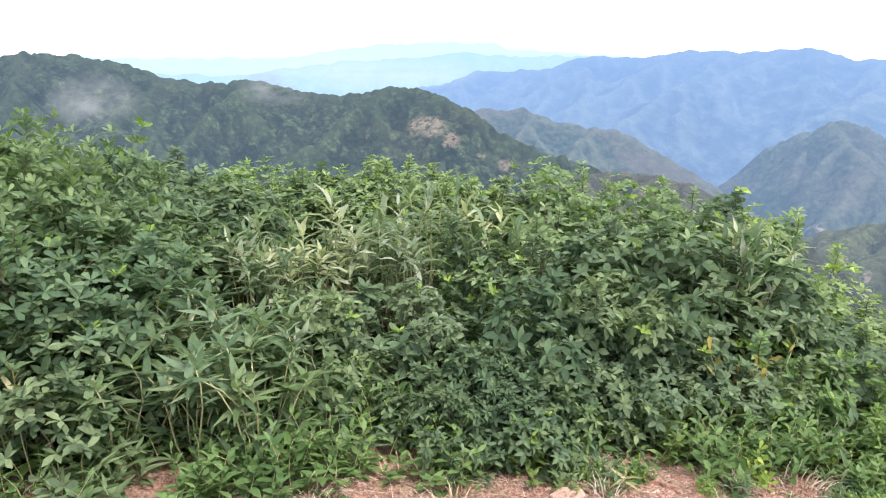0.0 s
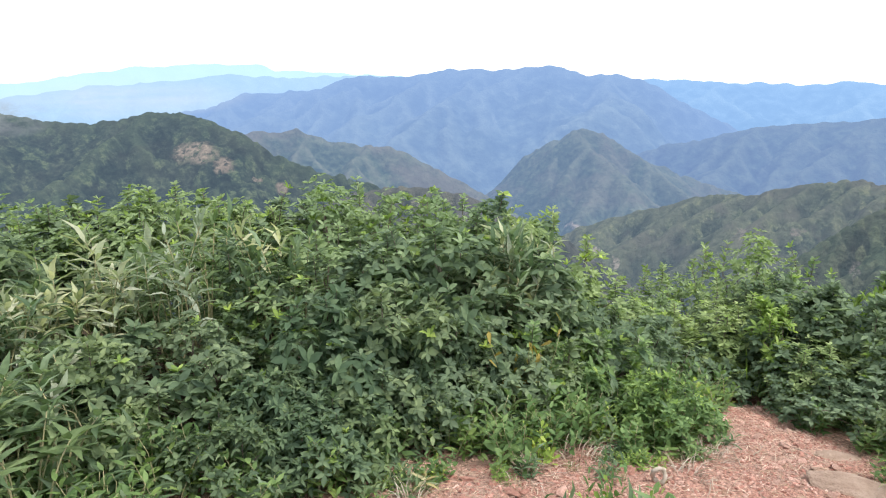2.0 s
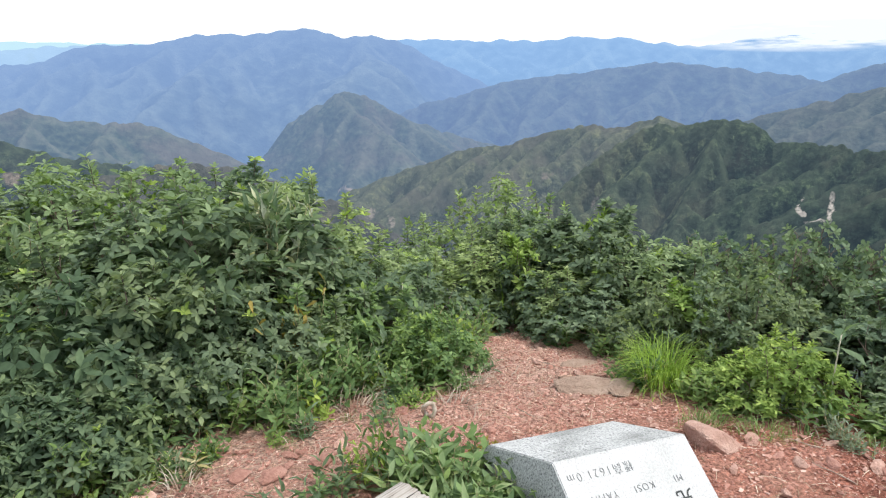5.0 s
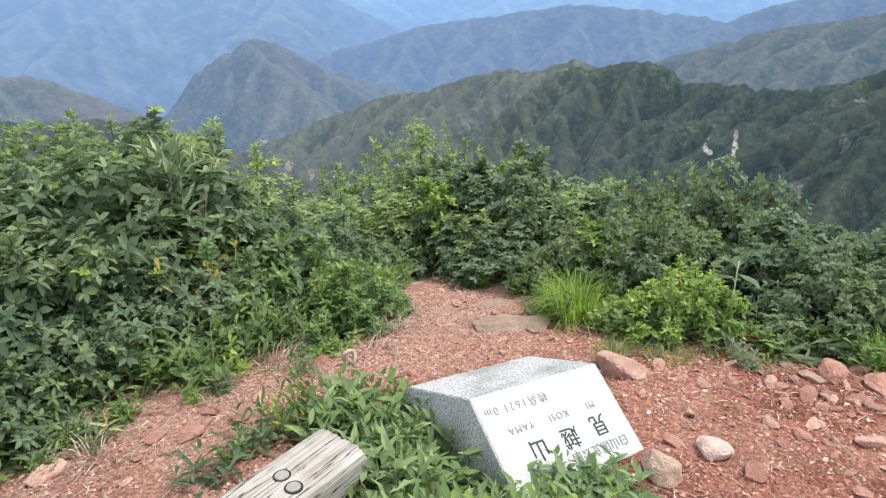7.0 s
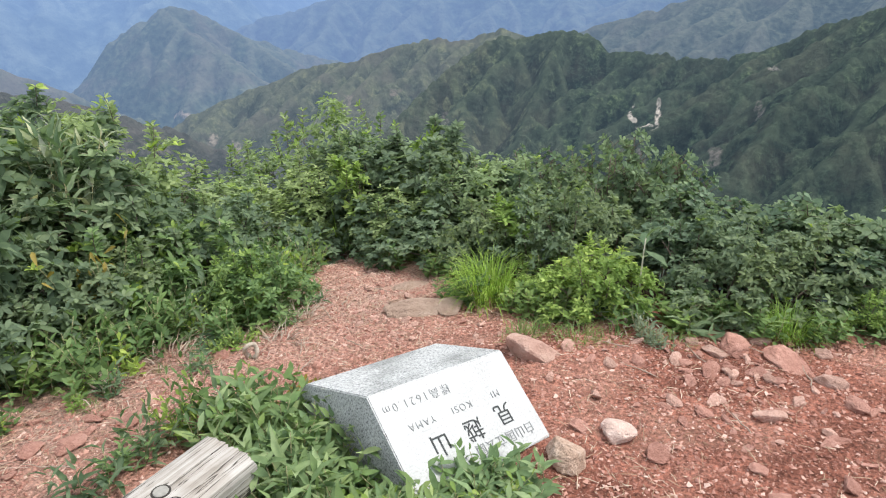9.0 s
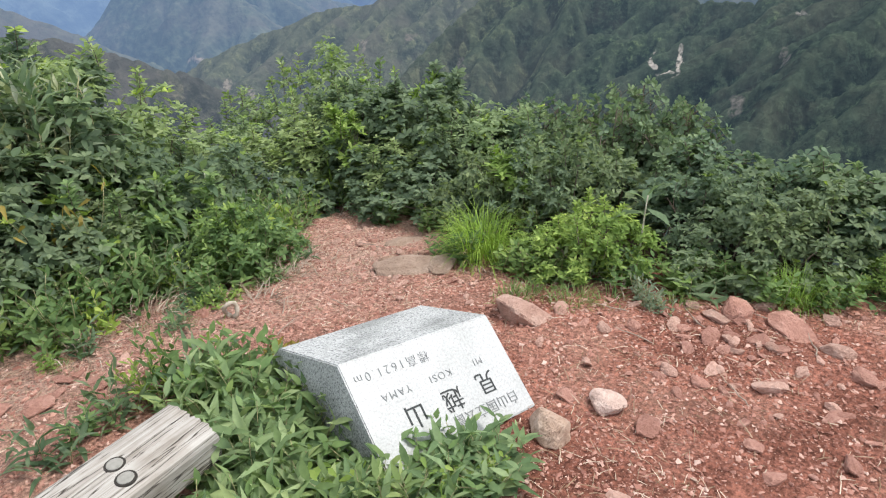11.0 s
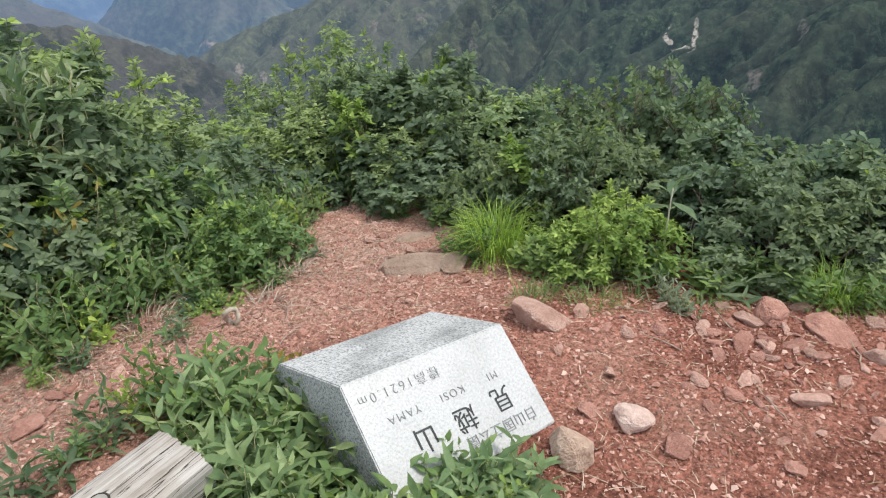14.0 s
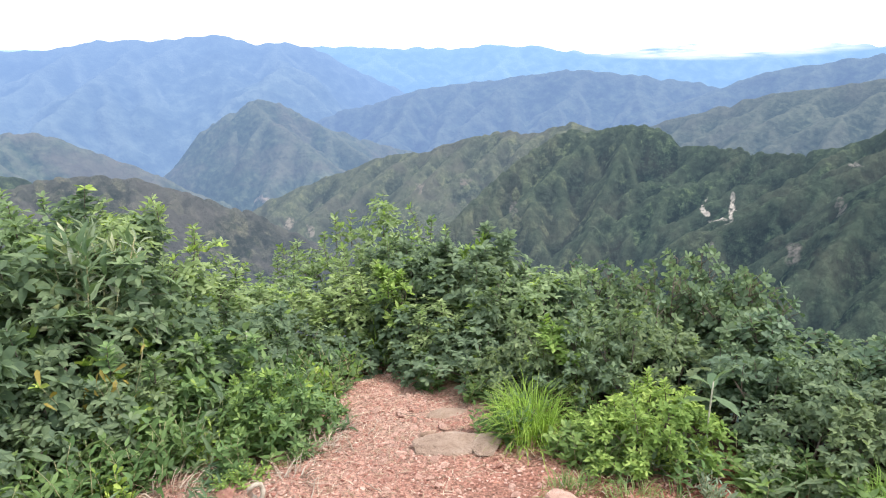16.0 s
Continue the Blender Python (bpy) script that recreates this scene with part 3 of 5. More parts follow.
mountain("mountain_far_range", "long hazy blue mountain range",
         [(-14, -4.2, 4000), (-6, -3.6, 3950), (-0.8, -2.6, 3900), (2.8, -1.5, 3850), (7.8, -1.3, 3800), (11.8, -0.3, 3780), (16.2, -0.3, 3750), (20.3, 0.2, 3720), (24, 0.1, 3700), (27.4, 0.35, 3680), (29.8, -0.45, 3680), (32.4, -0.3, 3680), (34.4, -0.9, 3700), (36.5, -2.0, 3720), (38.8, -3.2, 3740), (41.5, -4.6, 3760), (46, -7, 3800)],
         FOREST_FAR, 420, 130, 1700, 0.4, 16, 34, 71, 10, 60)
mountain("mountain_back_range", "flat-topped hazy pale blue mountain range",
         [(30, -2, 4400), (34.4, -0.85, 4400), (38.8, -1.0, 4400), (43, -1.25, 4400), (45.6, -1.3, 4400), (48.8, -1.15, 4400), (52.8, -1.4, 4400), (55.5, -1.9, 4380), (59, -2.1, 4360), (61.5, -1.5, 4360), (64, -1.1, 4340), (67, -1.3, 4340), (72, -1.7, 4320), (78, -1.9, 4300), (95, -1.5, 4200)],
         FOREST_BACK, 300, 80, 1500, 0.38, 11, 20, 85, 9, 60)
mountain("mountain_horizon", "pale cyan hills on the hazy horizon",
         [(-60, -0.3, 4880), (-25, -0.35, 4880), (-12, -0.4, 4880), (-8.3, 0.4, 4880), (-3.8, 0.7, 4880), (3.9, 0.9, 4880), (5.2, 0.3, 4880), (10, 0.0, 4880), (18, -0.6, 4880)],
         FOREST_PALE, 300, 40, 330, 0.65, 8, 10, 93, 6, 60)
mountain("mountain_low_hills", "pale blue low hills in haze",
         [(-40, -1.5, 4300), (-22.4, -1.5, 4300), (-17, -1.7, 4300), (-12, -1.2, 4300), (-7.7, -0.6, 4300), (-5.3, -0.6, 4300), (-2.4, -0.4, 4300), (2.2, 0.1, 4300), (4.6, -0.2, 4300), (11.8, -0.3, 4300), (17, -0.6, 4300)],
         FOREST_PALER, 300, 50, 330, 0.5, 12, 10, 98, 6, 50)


# ---- mist on the ridge and cloud on the far range ----
def vapour(name, label, turn, rise, dist, wide, high, thick, seed, scale, white=1.0):
    """A far, thin bank of cloud: a bulging sheet that glows by itself, ragged by noise and fading to its edges."""
    m, n, l, b = material(name)
    tc = add(n, l, "ShaderNodeTexCoord").outputs["UV"]
    mid = add(n, l, "ShaderNodeVectorMath", {0: tc, 1: (0.5, 0.5, 0)}, operation="SUBTRACT").outputs[0]
    d = add(n, l, "ShaderNodeVectorMath", {0: mid}, operation="LENGTH").outputs["Value"]
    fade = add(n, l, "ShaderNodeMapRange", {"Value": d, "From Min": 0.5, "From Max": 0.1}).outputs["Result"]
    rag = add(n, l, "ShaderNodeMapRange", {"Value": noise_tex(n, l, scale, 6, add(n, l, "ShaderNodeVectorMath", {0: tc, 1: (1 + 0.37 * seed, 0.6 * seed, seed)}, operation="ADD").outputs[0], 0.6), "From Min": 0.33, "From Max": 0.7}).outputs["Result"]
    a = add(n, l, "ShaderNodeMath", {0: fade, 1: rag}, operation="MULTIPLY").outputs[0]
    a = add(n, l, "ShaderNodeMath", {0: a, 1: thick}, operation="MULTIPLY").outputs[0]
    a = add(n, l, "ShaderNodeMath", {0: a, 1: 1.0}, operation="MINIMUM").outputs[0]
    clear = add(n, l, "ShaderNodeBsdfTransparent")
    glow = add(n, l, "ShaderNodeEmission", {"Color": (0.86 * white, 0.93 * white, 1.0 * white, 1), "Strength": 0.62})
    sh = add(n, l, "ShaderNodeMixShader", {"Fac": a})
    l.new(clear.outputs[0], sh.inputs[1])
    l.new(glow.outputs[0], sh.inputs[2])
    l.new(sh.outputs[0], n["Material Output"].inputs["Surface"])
    k = 13
    u, w = np.meshgrid(np.linspace(0, 1, k), np.linspace(0, 1, k), indexing="ij")
    az, el = np.radians(turn + (u - 0.5) * wide), np.radians(rise + (w - 0.5) * high)
    r = dist * (1 - 0.03 * np.sin(u * math.pi) * np.sin(w * math.pi))
    v = np.stack([r * np.sin(az), r * np.cos(az), 1.5 + r * np.tan(el)], -1).reshape(-1, 3)
    me = mesh_from(name, v, grid_faces(k, k), m)
    uv = me.uv_layers.new(name="UVMap")
    flat = np.stack([u, w], -1).reshape(-1, 2)
    idx = np.zeros(len(me.loops), dtype=np.int32)
    me.loops.foreach_get("vertex_index", idx)
    uv.data.foreach_set("uv", flat[idx].ravel())
    ob = tagged(new(name, me), label, "cloud", kind="structure")
    ob.visible_shadow = False


vapour("backdrop_mist", "thin white mist drifting on the dark ridge", -26.5, -3.4, 480, 7, 4.4, 1.2, 1, 2.2, 0.58)
vapour("backdrop_mist", "thin white mist drifting on the dark ridge", -13.6, -2.7, 480, 6, 3.0, 1.3, 2, 2.2, 0.6)
# an added glowing sheet that pales the far range as haze would
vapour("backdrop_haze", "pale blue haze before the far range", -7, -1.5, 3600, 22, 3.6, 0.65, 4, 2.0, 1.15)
vapour("backdrop_cloud", "bright white cloud bank lying on the far range", 66, -1.4, 3900, 24, 2.7, 4.0, 3, 5.0, 1.5)


# ---- leaves and plants ----
def tri(*f):
    return np.array(f)


OVATE = (np.array([(0, 0, 0), (-0.43, 0.28, 0.05), (0.43, 0.28, 0.05), (-0.4, 0.64, 0.0), (0.4, 0.64, 0.0), (0, 0.45, -0.02), (0, 1, -0.14)]),
         tri((0, 5, 1), (1, 5, 3), (3, 5, 6), (6, 5, 4), (4, 5, 2), (2, 5, 0)))
OBOVATE = (np.array([(0, 0, 0), (-0.3, 0.4, 0.04), (0.3, 0.4, 0.04), (-0.46, 0.8, 0.0), (0.46, 0.8, 0.0), (0, 0.6, -0.03), (0, 1.02, -0.07)]),
           tri((0, 5, 1), (1, 5, 3), (3, 5, 6), (6, 5, 4), (4, 5, 2), (2, 5, 0)))
ELLIPTIC = (np.array([(0, 0, 0), (-0.4, 0.35, 0.06), (0.4, 0.35, 0.06), (-0.42, 0.66, 0.03), (0.42, 0.66, 0.03), (0, 0.5, -0.03), (0, 1, -0.1)]),
            tri((0, 5, 1), (1, 5, 3), (3, 5, 6), (6, 5, 4), (4, 5, 2), (2, 5, 0)))
LANCE = (np.array([(0, 0, 0), (-0.46, 0.22, 0.1), (0, 0.24, 0), (0.46, 0.22, 0.1), (-0.42, 0.55, 0.02), (0, 0.58, -0.06), (0.42, 0.55, 0.02), (0, 1, -0.3)]),
         tri((0, 2, 1), (0, 3, 2), (1, 2, 5), (1, 5, 4), (2, 3, 6), (2, 6, 5), (4, 5, 7), (5, 6, 7)))
BLADE = (np.array([(-0.5, 0, 0), (0.5, 0, 0), (-0.45, 0.4, 0.02), (0.45, 0.4, 0.02), (-0.3, 0.75, -0.1), (0.3, 0.75, -0.1), (0, 1, -0.3)]),
         tri((0, 1, 3), (0, 3, 2), (2, 3, 5), (2, 5, 4), (4, 5, 6)))


def unit(v):
    return v / (np.linalg.norm(v, axis=-1, keepdims=True) + 1e-9)


class Leaves:
    """Gathers leaves of one look into one mesh."""

    def __init__(self):
        self.v, self.f, self.n = [], [], 0

    def put(self, shape, pos, way, face, length, width, sag=1.0):
        verts, faces = shape
        pos, way, face = np.atleast_2d(pos), unit(np.atleast_2d(way)), np.atleast_2d(face)
        across = unit(np.cross(way, face))
        top = np.cross(across, way)
        length, width = np.broadcast_to(length, len(pos)), np.broadcast_to(width, len(pos))
        v = (pos[:, None] + across[:, None] * (verts[None, :, 0:1] * width[:, None, None]) + way[:, None] * (verts[None, :, 1:2] * length[:, None, None])
             + top[:, None] * (verts[None, :, 2:3] * np.where(verts[:, 1:2] > 0.9, sag, 1)[None] * np.where(verts[:, 1:2] > 0.5, length[:, None, None], width[:, None, None])))
        self.v.append(v.reshape(-1, 3))
        self.f.append((faces[None] + (self.n + np.arange(len(pos)) * len(verts))[:, None, None]).reshape(-1, 3))
        self.n += len(pos) * len(verts)

    def mesh(self, name, mat):
        return mesh_from(name, np.concatenate(self.v), np.concatenate(self.f), mat)


def tube(points, radii, sides=5):
    """A tapered stem along points."""
    p, vs, fs = np.array(points, float), [], []
    for k in range(len(p)):
        d = unit(p[min(k + 1, len(p) - 1)] - p[max(k - 1, 0)])
        a = unit(np.cross(d, (0.3, 0.9, 0.1)))
        b = np.cross(d, a)
        for q in range(sides):
            t = 2 * math.pi * q / sides
            vs.append(p[k] + radii[k] * (math.cos(t) * a + math.sin(t) * b))
        if k:
            fs += [((k - 1) * sides + q, (k - 1) * sides + (q + 1) % sides, k * sides + (q + 1) % sides, k * sides + q) for q in range(sides)]
    fs.append([(len(p) - 1) * sides + q for q in range(sides)])
    return np.array(vs), fs


def bend(a, b, g, wild=0.06, count=5):
    a, b = np.array(a, float), np.array(b, float)
    t = np.linspace(0, 1, count)[:, None]
    lift = np.array([0, 0, 1]) * np.linalg.norm(b - a) * 0.12
    return a + (b - a) * t + np.sin(t * math.pi) * (lift + g.normal(0, wild, 3) * np.linalg.norm(b - a))


def whorl(leaves, g, pos, axis, count, length, width, shape, lift=0.3):
    """A rosette of leaves round a shoot's end."""
    side = unit(np.cross(axis, g.normal(size=3)))
    other = np.cross(axis, side)
    t = g.random() * 6.28 + np.arange(count) * 6.283 / count + g.normal(0, 0.22, count)
    up = lift + g.normal(0, 0.22, count)
    way = np.cos(t)[:, None] * side + np.sin(t)[:, None] * other + up[:, None] * axis
    size = length * g.uniform(0.65, 1.15, count)
    face = axis + 0.35 * g.normal(size=(count, 3))
    leaves.put(shape, np.repeat(pos[None], count, 0) - 0.15 * length * axis, way, face, size, size * width)


TOPS = {}


def build_shrub(name, label, seed, mat, height=0.9, spread_r=0.46, boughs=12, shoots=34, leaf_len=0.06, leaf_w=0.5, shape=OBOVATE, young=0.06, count=5, bough_r=0.2, open_base=0.3, group="summit shrubs", young_mat=None, lift=0.3, leader=0.11, level=0.75):
    g = np.random.default_rng(seed)
    thing = tagged(new(name), label, "shrub", group)
    old, fresh, stems, leaders = Leaves(), Leaves(), [], []
    for k in range(boughs):
        u = (k + 0.5) / boughs
        th, ph = math.acos(1 - 1.05 * u) if u < 0.95 else 1.55, k * 2.39996 + g.normal(0, 0.3)
        rad = spread_r * g.uniform(0.72, 1.0)
        c = np.array([rad * math.sin(th) * math.cos(ph), rad * math.sin(th) * math.sin(ph), height * (open_base + (0.83 - open_base) * math.cos(th)) + g.normal(0, 0.03)])
        br = bough_r * g.uniform(0.8, 1.15)
        d = unit(g.normal(size=(shoots, 3)) + np.array([0.5 * math.cos(ph) * math.sin(th), 0.5 * math.sin(ph) * math.sin(th), 0.55]))
        pos = c + d * br * g.uniform(0.45, 1.08, (shoots, 1))
        for j in range(shoots):
            tip = g.random() < young * (2.2 if d[j, 2] > 0.6 else 0.4)
            whorl(fresh if tip else old, g, pos[j], unit(d[j] * 0.7 + np.array([0, 0, level])), count, leaf_len * (0.95 if tip else 1.0), leaf_w, shape, lift + (0.35 if tip else 0))
        for j in range(g.integers(0, 3) if th < 1.1 else 0):          # upright leaders that break the outline
            foot = c + np.array([g.normal(0, 0.5), g.normal(0, 0.5), 0.7]) * br
            rise, tilt = leader * g.uniform(0.5, 1.0), g.normal(0, 0.18 if leader < 0.2 else 0.55, 2)
            top = foot + rise * np.array([tilt[0], tilt[1], 1])
            for u in np.linspace(0.1, 1, 5 if leader < 0.2 else 8):
                whorl(fresh if u == 1 and g.random() < young * 4 else old, g, foot + (top - foot) * u, unit(top - foot), count, leaf_len * (1.15 - 0.25 * u), leaf_w, shape, lift + 0.3 * u)
            leaders.append(tube(bend(foot - np.array([0, 0, 0.05]), top, g, 0.03, 3), [0.003, 0.0025, 0.0015], 4))
        if k % 2 == 0:
            path = bend((g.normal(0, 0.04), g.normal(0, 0.04), -0.06), c, g)
            stems.append(tube(path, [0.011, 0.009, 0.007, 0.005, 0.003]))
            for q in range(2):
                path2 = bend(path[3], pos[q * 5 % shoots], g, 0.05, 4)
                v2, f2 = tube(path2, [0.004, 0.003, 0.0025, 0.0015], 4)
                v, f = stems[-1]
                stems[-1] = (np.concatenate([v, v2]), f + [[i + len(v) for i in ff] for ff in f2])
    TOPS[thing.name] = float(np.percentile(np.concatenate(old.v)[:, 2], 98.5))
    tagged(part("foliage", old.mesh("foliage", mat), mat, thing), kind="stuff")
    if fresh.v:
        tagged(part("young_growth", fresh.mesh("young_growth", young_mat or LEAF_NEW), None, thing, "yellow-green young shoots"), kind="stuff")
    for v, f in stems + leaders[:6]:
        part("stem", mesh_from("stem", v, f, BARK), BARK, thing)
    return thing


def build_bamboo(seed, height=0.75, canes=7, mat=None, leaf=0.17, pale=0.25):
    """Dwarf bamboo: thin canes with fans of long leaves at their ends."""
    g = np.random.default_rng(seed)
    thing = tagged(new("dwarf_bamboo"), "green dwarf bamboo clump with long leaves, some tips pale", "dwarf bamboo", "dwarf bamboo clumps")
    green, light = Leaves(), Leaves()
    for k in range(canes):
        ph, out = g.random() * 6.28, g.uniform(0.03, 0.2)
        h = height * g.uniform(0.65, 1.05)
        foot = np.array([0.3 * out * math.cos(ph), 0.3 * out * math.sin(ph), -0.05])
        tip = np.array([out * math.cos(ph), out * math.sin(ph), h])
        path = bend(foot, tip, g, 0.05, 5)
        part("cane", mesh_from("cane", *tube(path, [0.004, 0.0036, 0.003, 0.0026, 0.002], 5), CANE), CANE, thing)
        n = g.integers(7, 11)
        turn = g.random() * 6.28 + np.arange(n) * 2.3 + g.normal(0, 0.3, n)
        el = np.linspace(0.1, 1.25, n) + g.normal(0, 0.15, n)
        way = np.stack([np.cos(turn) * np.cos(el), np.sin(turn) * np.cos(el), np.sin(el) * 0.9], 1)
        pos = tip - np.array([0, 0, 1]) * np.linspace(0.13, 0.0, n)[:, None] * g.uniform(0.6, 1.2)
        size = leaf * g.uniform(0.55, 1.1, n)
        (light if g.random() < pale else green).put(LANCE, pos, way, np.array([0, 0, 1.0]) + 0.3 * g.normal(size=(n, 3)), size, size * 0.21)
    if green.v:
        part("leaves", green.mesh("leaves", mat or LEAF_BAMBOO), None, thing)
    if light.v:
        part("pale_leaves", light.mesh("pale_leaves", LEAF_PALE), None, thing, "bleached pale leaves")
    return thing


def build_herb(seed, height=0.24, stalks=8, leaf=0.082, width=0.3, mat=None, shape=OVATE, label="low green leafy herb clump", name="herb_clump", spread_r=0.1, per=11):
    g = np.random.default_rng(seed)
    thing = tagged(new(name), label, "herb", "herbs along the trail")
    green = Leaves()
    vs, fs, n0 = [], [], 0
    for k in range(stalks):
        ph, out = g.random() * 6.28, spread_r * math.sqrt(g.random())
        h = height * g.uniform(0.5, 1.1)
        foot = np.array([out * math.cos(ph), out * math.sin(ph), -0.03])
        tip = foot + np.array([g.normal(0, 0.22) * h, g.normal(0, 0.22) * h, h])
        path = bend(foot, tip, g, 0.04, 4)
        v, f = tube(path, [0.002, 0.0018, 0.0014, 0.001], 3)
        vs.append(v)
        fs += [[i + n0 for i in ff] for ff in f]
        n0 += len(v)
        u = np.linspace(0.15, 1, per)
        pos = foot + (tip - foot) * u[:, None]
        turn = g.random() * 6.28 + np.arange(per) * 2.4
        el = 0.1 + 0.75 * u + g.normal(0, 0.2, per)
        way = np.stack([np.cos(turn) * np.cos(el), np.sin(turn) * np.cos(el), np.sin(el)], 1)
        size = leaf * g.uniform(0.6, 1.15, per) * (1.1 - 0.35 * u)
        green.put(shape, pos, way, np.array([0, 0, 1.0]) + 0.35 * g.normal(size=(per, 3)), size, size * width)
    tagged(part("leaves", green.mesh("leaves", mat or LEAF_HERB), None, thing), kind="stuff")
    tagged(part("stalk", mesh_from("stalk", np.concatenate(vs), fs, CANE), CANE, thing), kind="stuff")
    return thing


def build_grass(seed, height=0.3, blades=130, spread_r=0.09, mat=None, label="bright green sedge tuft with arching blades", name="grass_tuft", lean=0.45, width=0.006):
    g = np.random.default_rng(seed)
    ph, out = g.random(blades) * 6.28, spread_r * np.sqrt(g.random(blades))
    pos = np.stack([out * np.cos(ph), out * np.sin(ph), np.full(blades, -0.01)], 1)
    t = ph + g.normal(0, 0.6, blades)
    tilt = np.abs(g.normal(0.3, lean, blades))
    way = np.stack([np.cos(t) * np.sin(tilt), np.sin(t) * np.sin(tilt), np.cos(tilt)], 1)
    face = np.stack([-np.cos(t), -np.sin(t), np.full(blades, 0.4)], 1)
    leaves = Leaves()
    h = height * g.uniform(0.5, 1.1, blades)
    leaves.put(BLADE, pos, way, face, h, width * g.uniform(0.7, 1.2, blades), 2.2)
    thing = tagged(new(name), label, "grass", "grass tufts")
    tagged(part("foliage", leaves.mesh("foliage", mat or LEAF_GRASS), None, thing), kind="stuff")
    n = blades // 5
    dead = Leaves()
    dead.put(BLADE, pos[:n], way[:n] * np.array([1.6, 1.6, 0.5]), face[:n], h[:n] * 0.6, width, 2.0)
    tagged(part("dead_foliage", dead.mesh("dead_foliage", LEAF_DRY), None, thing, "withered straw blades at the base"), kind="stuff")
    return thing


def stand(x, y, turn, sx, sz, lean=0.0):
    return pose(x, y, soil(x, y), lean, lean * 0.6, turn) @ Matrix.Diagonal((sx, sx, sz, 1))


def on_timber(x, y):
    """Whether a place lies under the fallen post."""
    s = -0.985 * (x - 0.945) - 0.13 * (y - 1.19)
    return -0.03 < s < 1.3 and abs(0.13 * (x - 0.945) - 0.985 * (y - 1.19)) < 0.14


def place(kinds, used, x, y, turn, sx, sz, lean=0.0):
    """Sets the first of a kind itself, then copies of it."""
    if on_timber(x, y):
        return
    k = kinds[int(rng.integers(len(kinds)))]
    k = next((q for q in kinds if q.name not in used), k)
    m = stand(x, y, turn, sx, sz / TOPS.get(k.name, 1.0), lean)
    if k.name in used:
        copy_thing(k, m @ Matrix.Diagonal((1 / k.scale.x, 1 / k.scale.y, 1 / k.scale.z, 1)))
    else:
        used.add(k.name)
        k.matrix_basis = m


used = set()
SHRUB_H = 0.9
shrubs = [build_shrub("shrub", "dense dark green leafy mountain shrub", 100 + k, LEAF_DARK, young=0.012 + 0.02 * (k % 2), leaf_len=0.058 + 0.006 * (k % 3), leaf_w=0.5, shape=ELLIPTIC, count=7, boughs=15, shoots=36, open_base=0.16, lift=0.14, level=1.7) for k in range(5)]
low_shrubs = [build_shrub("shrub", "low dark green leafy mountain shrub", 110 + k, LEAF_DARK, height=0.48, spread_r=0.4, boughs=9, shoots=26, leaf_len=0.056, leaf_w=0.5, shape=ELLIPTIC, count=6, lift=0.14, level=1.5, bough_r=0.16, open_base=0.25, young=0.008, leader=0.08) for k in range(2)]
oaks = [build_shrub("scrub_oak", "light green scrub oak bush with large leaves", 200 + k, LEAF_OAK, leaf_len=0.052, leaf_w=0.46, shoots=38, count=6, young=0.025, bough_r=0.22, lift=0.45) for k in range(2)]
broadleafs = [build_shrub("broadleaf_shrub", "dark green shrub with broad drooping pointed leaves", 150 + k, LEAF_DEEP, leaf_len=0.082, leaf_w=0.46, shoots=27, count=5, shape=OVATE, young=0.09, lift=0.12, young_mat=LEAF_LIGHT) for k in range(3)]
low_broadleafs = [build_shrub("broadleaf_shrub", "low dark green shrub with broad pointed leaves", 155 + k, LEAF_DEEP, height=0.48, spread_r=0.38, boughs=8, leaf_len=0.078, leaf_w=0.46, shoots=24, count=5, shape=OVATE, bough_r=0.16, young=0.015, lift=0.12, leader=0.08) for k in range(2)]


def build_spray(seed):
    """An open bush: arching stems, each with side twigs that end in whorls."""
    g = np.random.default_rng(seed)
    thing = tagged(new("azalea_spray"), "tall open azalea spray with whorled leaves above the scrub", "shrub", "summit shrubs")
    green, tv, tf, tn = Leaves(), [], [], 0
    for k in range(7):
        ph, out, rise = k * 2.4 + g.normal(0, 0.3), g.uniform(0.12, 0.34), g.uniform(0.7, 1.0)
        path = bend((0.02 * math.cos(ph), 0.02 * math.sin(ph), -0.05), (out * math.cos(ph), out * math.sin(ph), rise), g, 0.05, 7)
        v, f = tube(path, [0.008, 0.007, 0.006, 0.005, 0.004, 0.003, 0.002], 5)
        for u in np.linspace(0.35, 1.0, 16):
            i = min(int(u * 6), 5)
            foot = path[i] + (path[i + 1] - path[i]) * (u * 6 - i)
            t, long = g.random() * 6.28, 0.2 * (1.15 - u) + 0.03
            tip = foot + long * np.array([math.cos(t), math.sin(t), g.uniform(0.5, 1.1)])
            v2, f2 = tube(bend(foot, tip, g, 0.05, 3), [0.0025, 0.002, 0.0012], 4)
            tf += [[q + tn for q in ff] for ff in f2]
            tv.append(v2)
            tn += len(v2)
            for w in (0.55, 1.0) if long > 0.07 else (1.0,):
                whorl(green, g, foot + (tip - foot) * w, unit(tip - foot), 6, 0.043, 0.58, OBOVATE, 0.45)
        part("stem", mesh_from("stem", v, f, BARK), BARK, thing)
    tagged(part("twig", mesh_from("twig", np.concatenate(tv), tf, BARK), BARK, thing), kind="stuff")
    TOPS[thing.name] = float(np.concatenate(green.v)[:, 2].max())
    tagged(part("foliage", green.mesh("foliage", LEAF_BLUISH), None, thing), kind="stuff")
    return thing


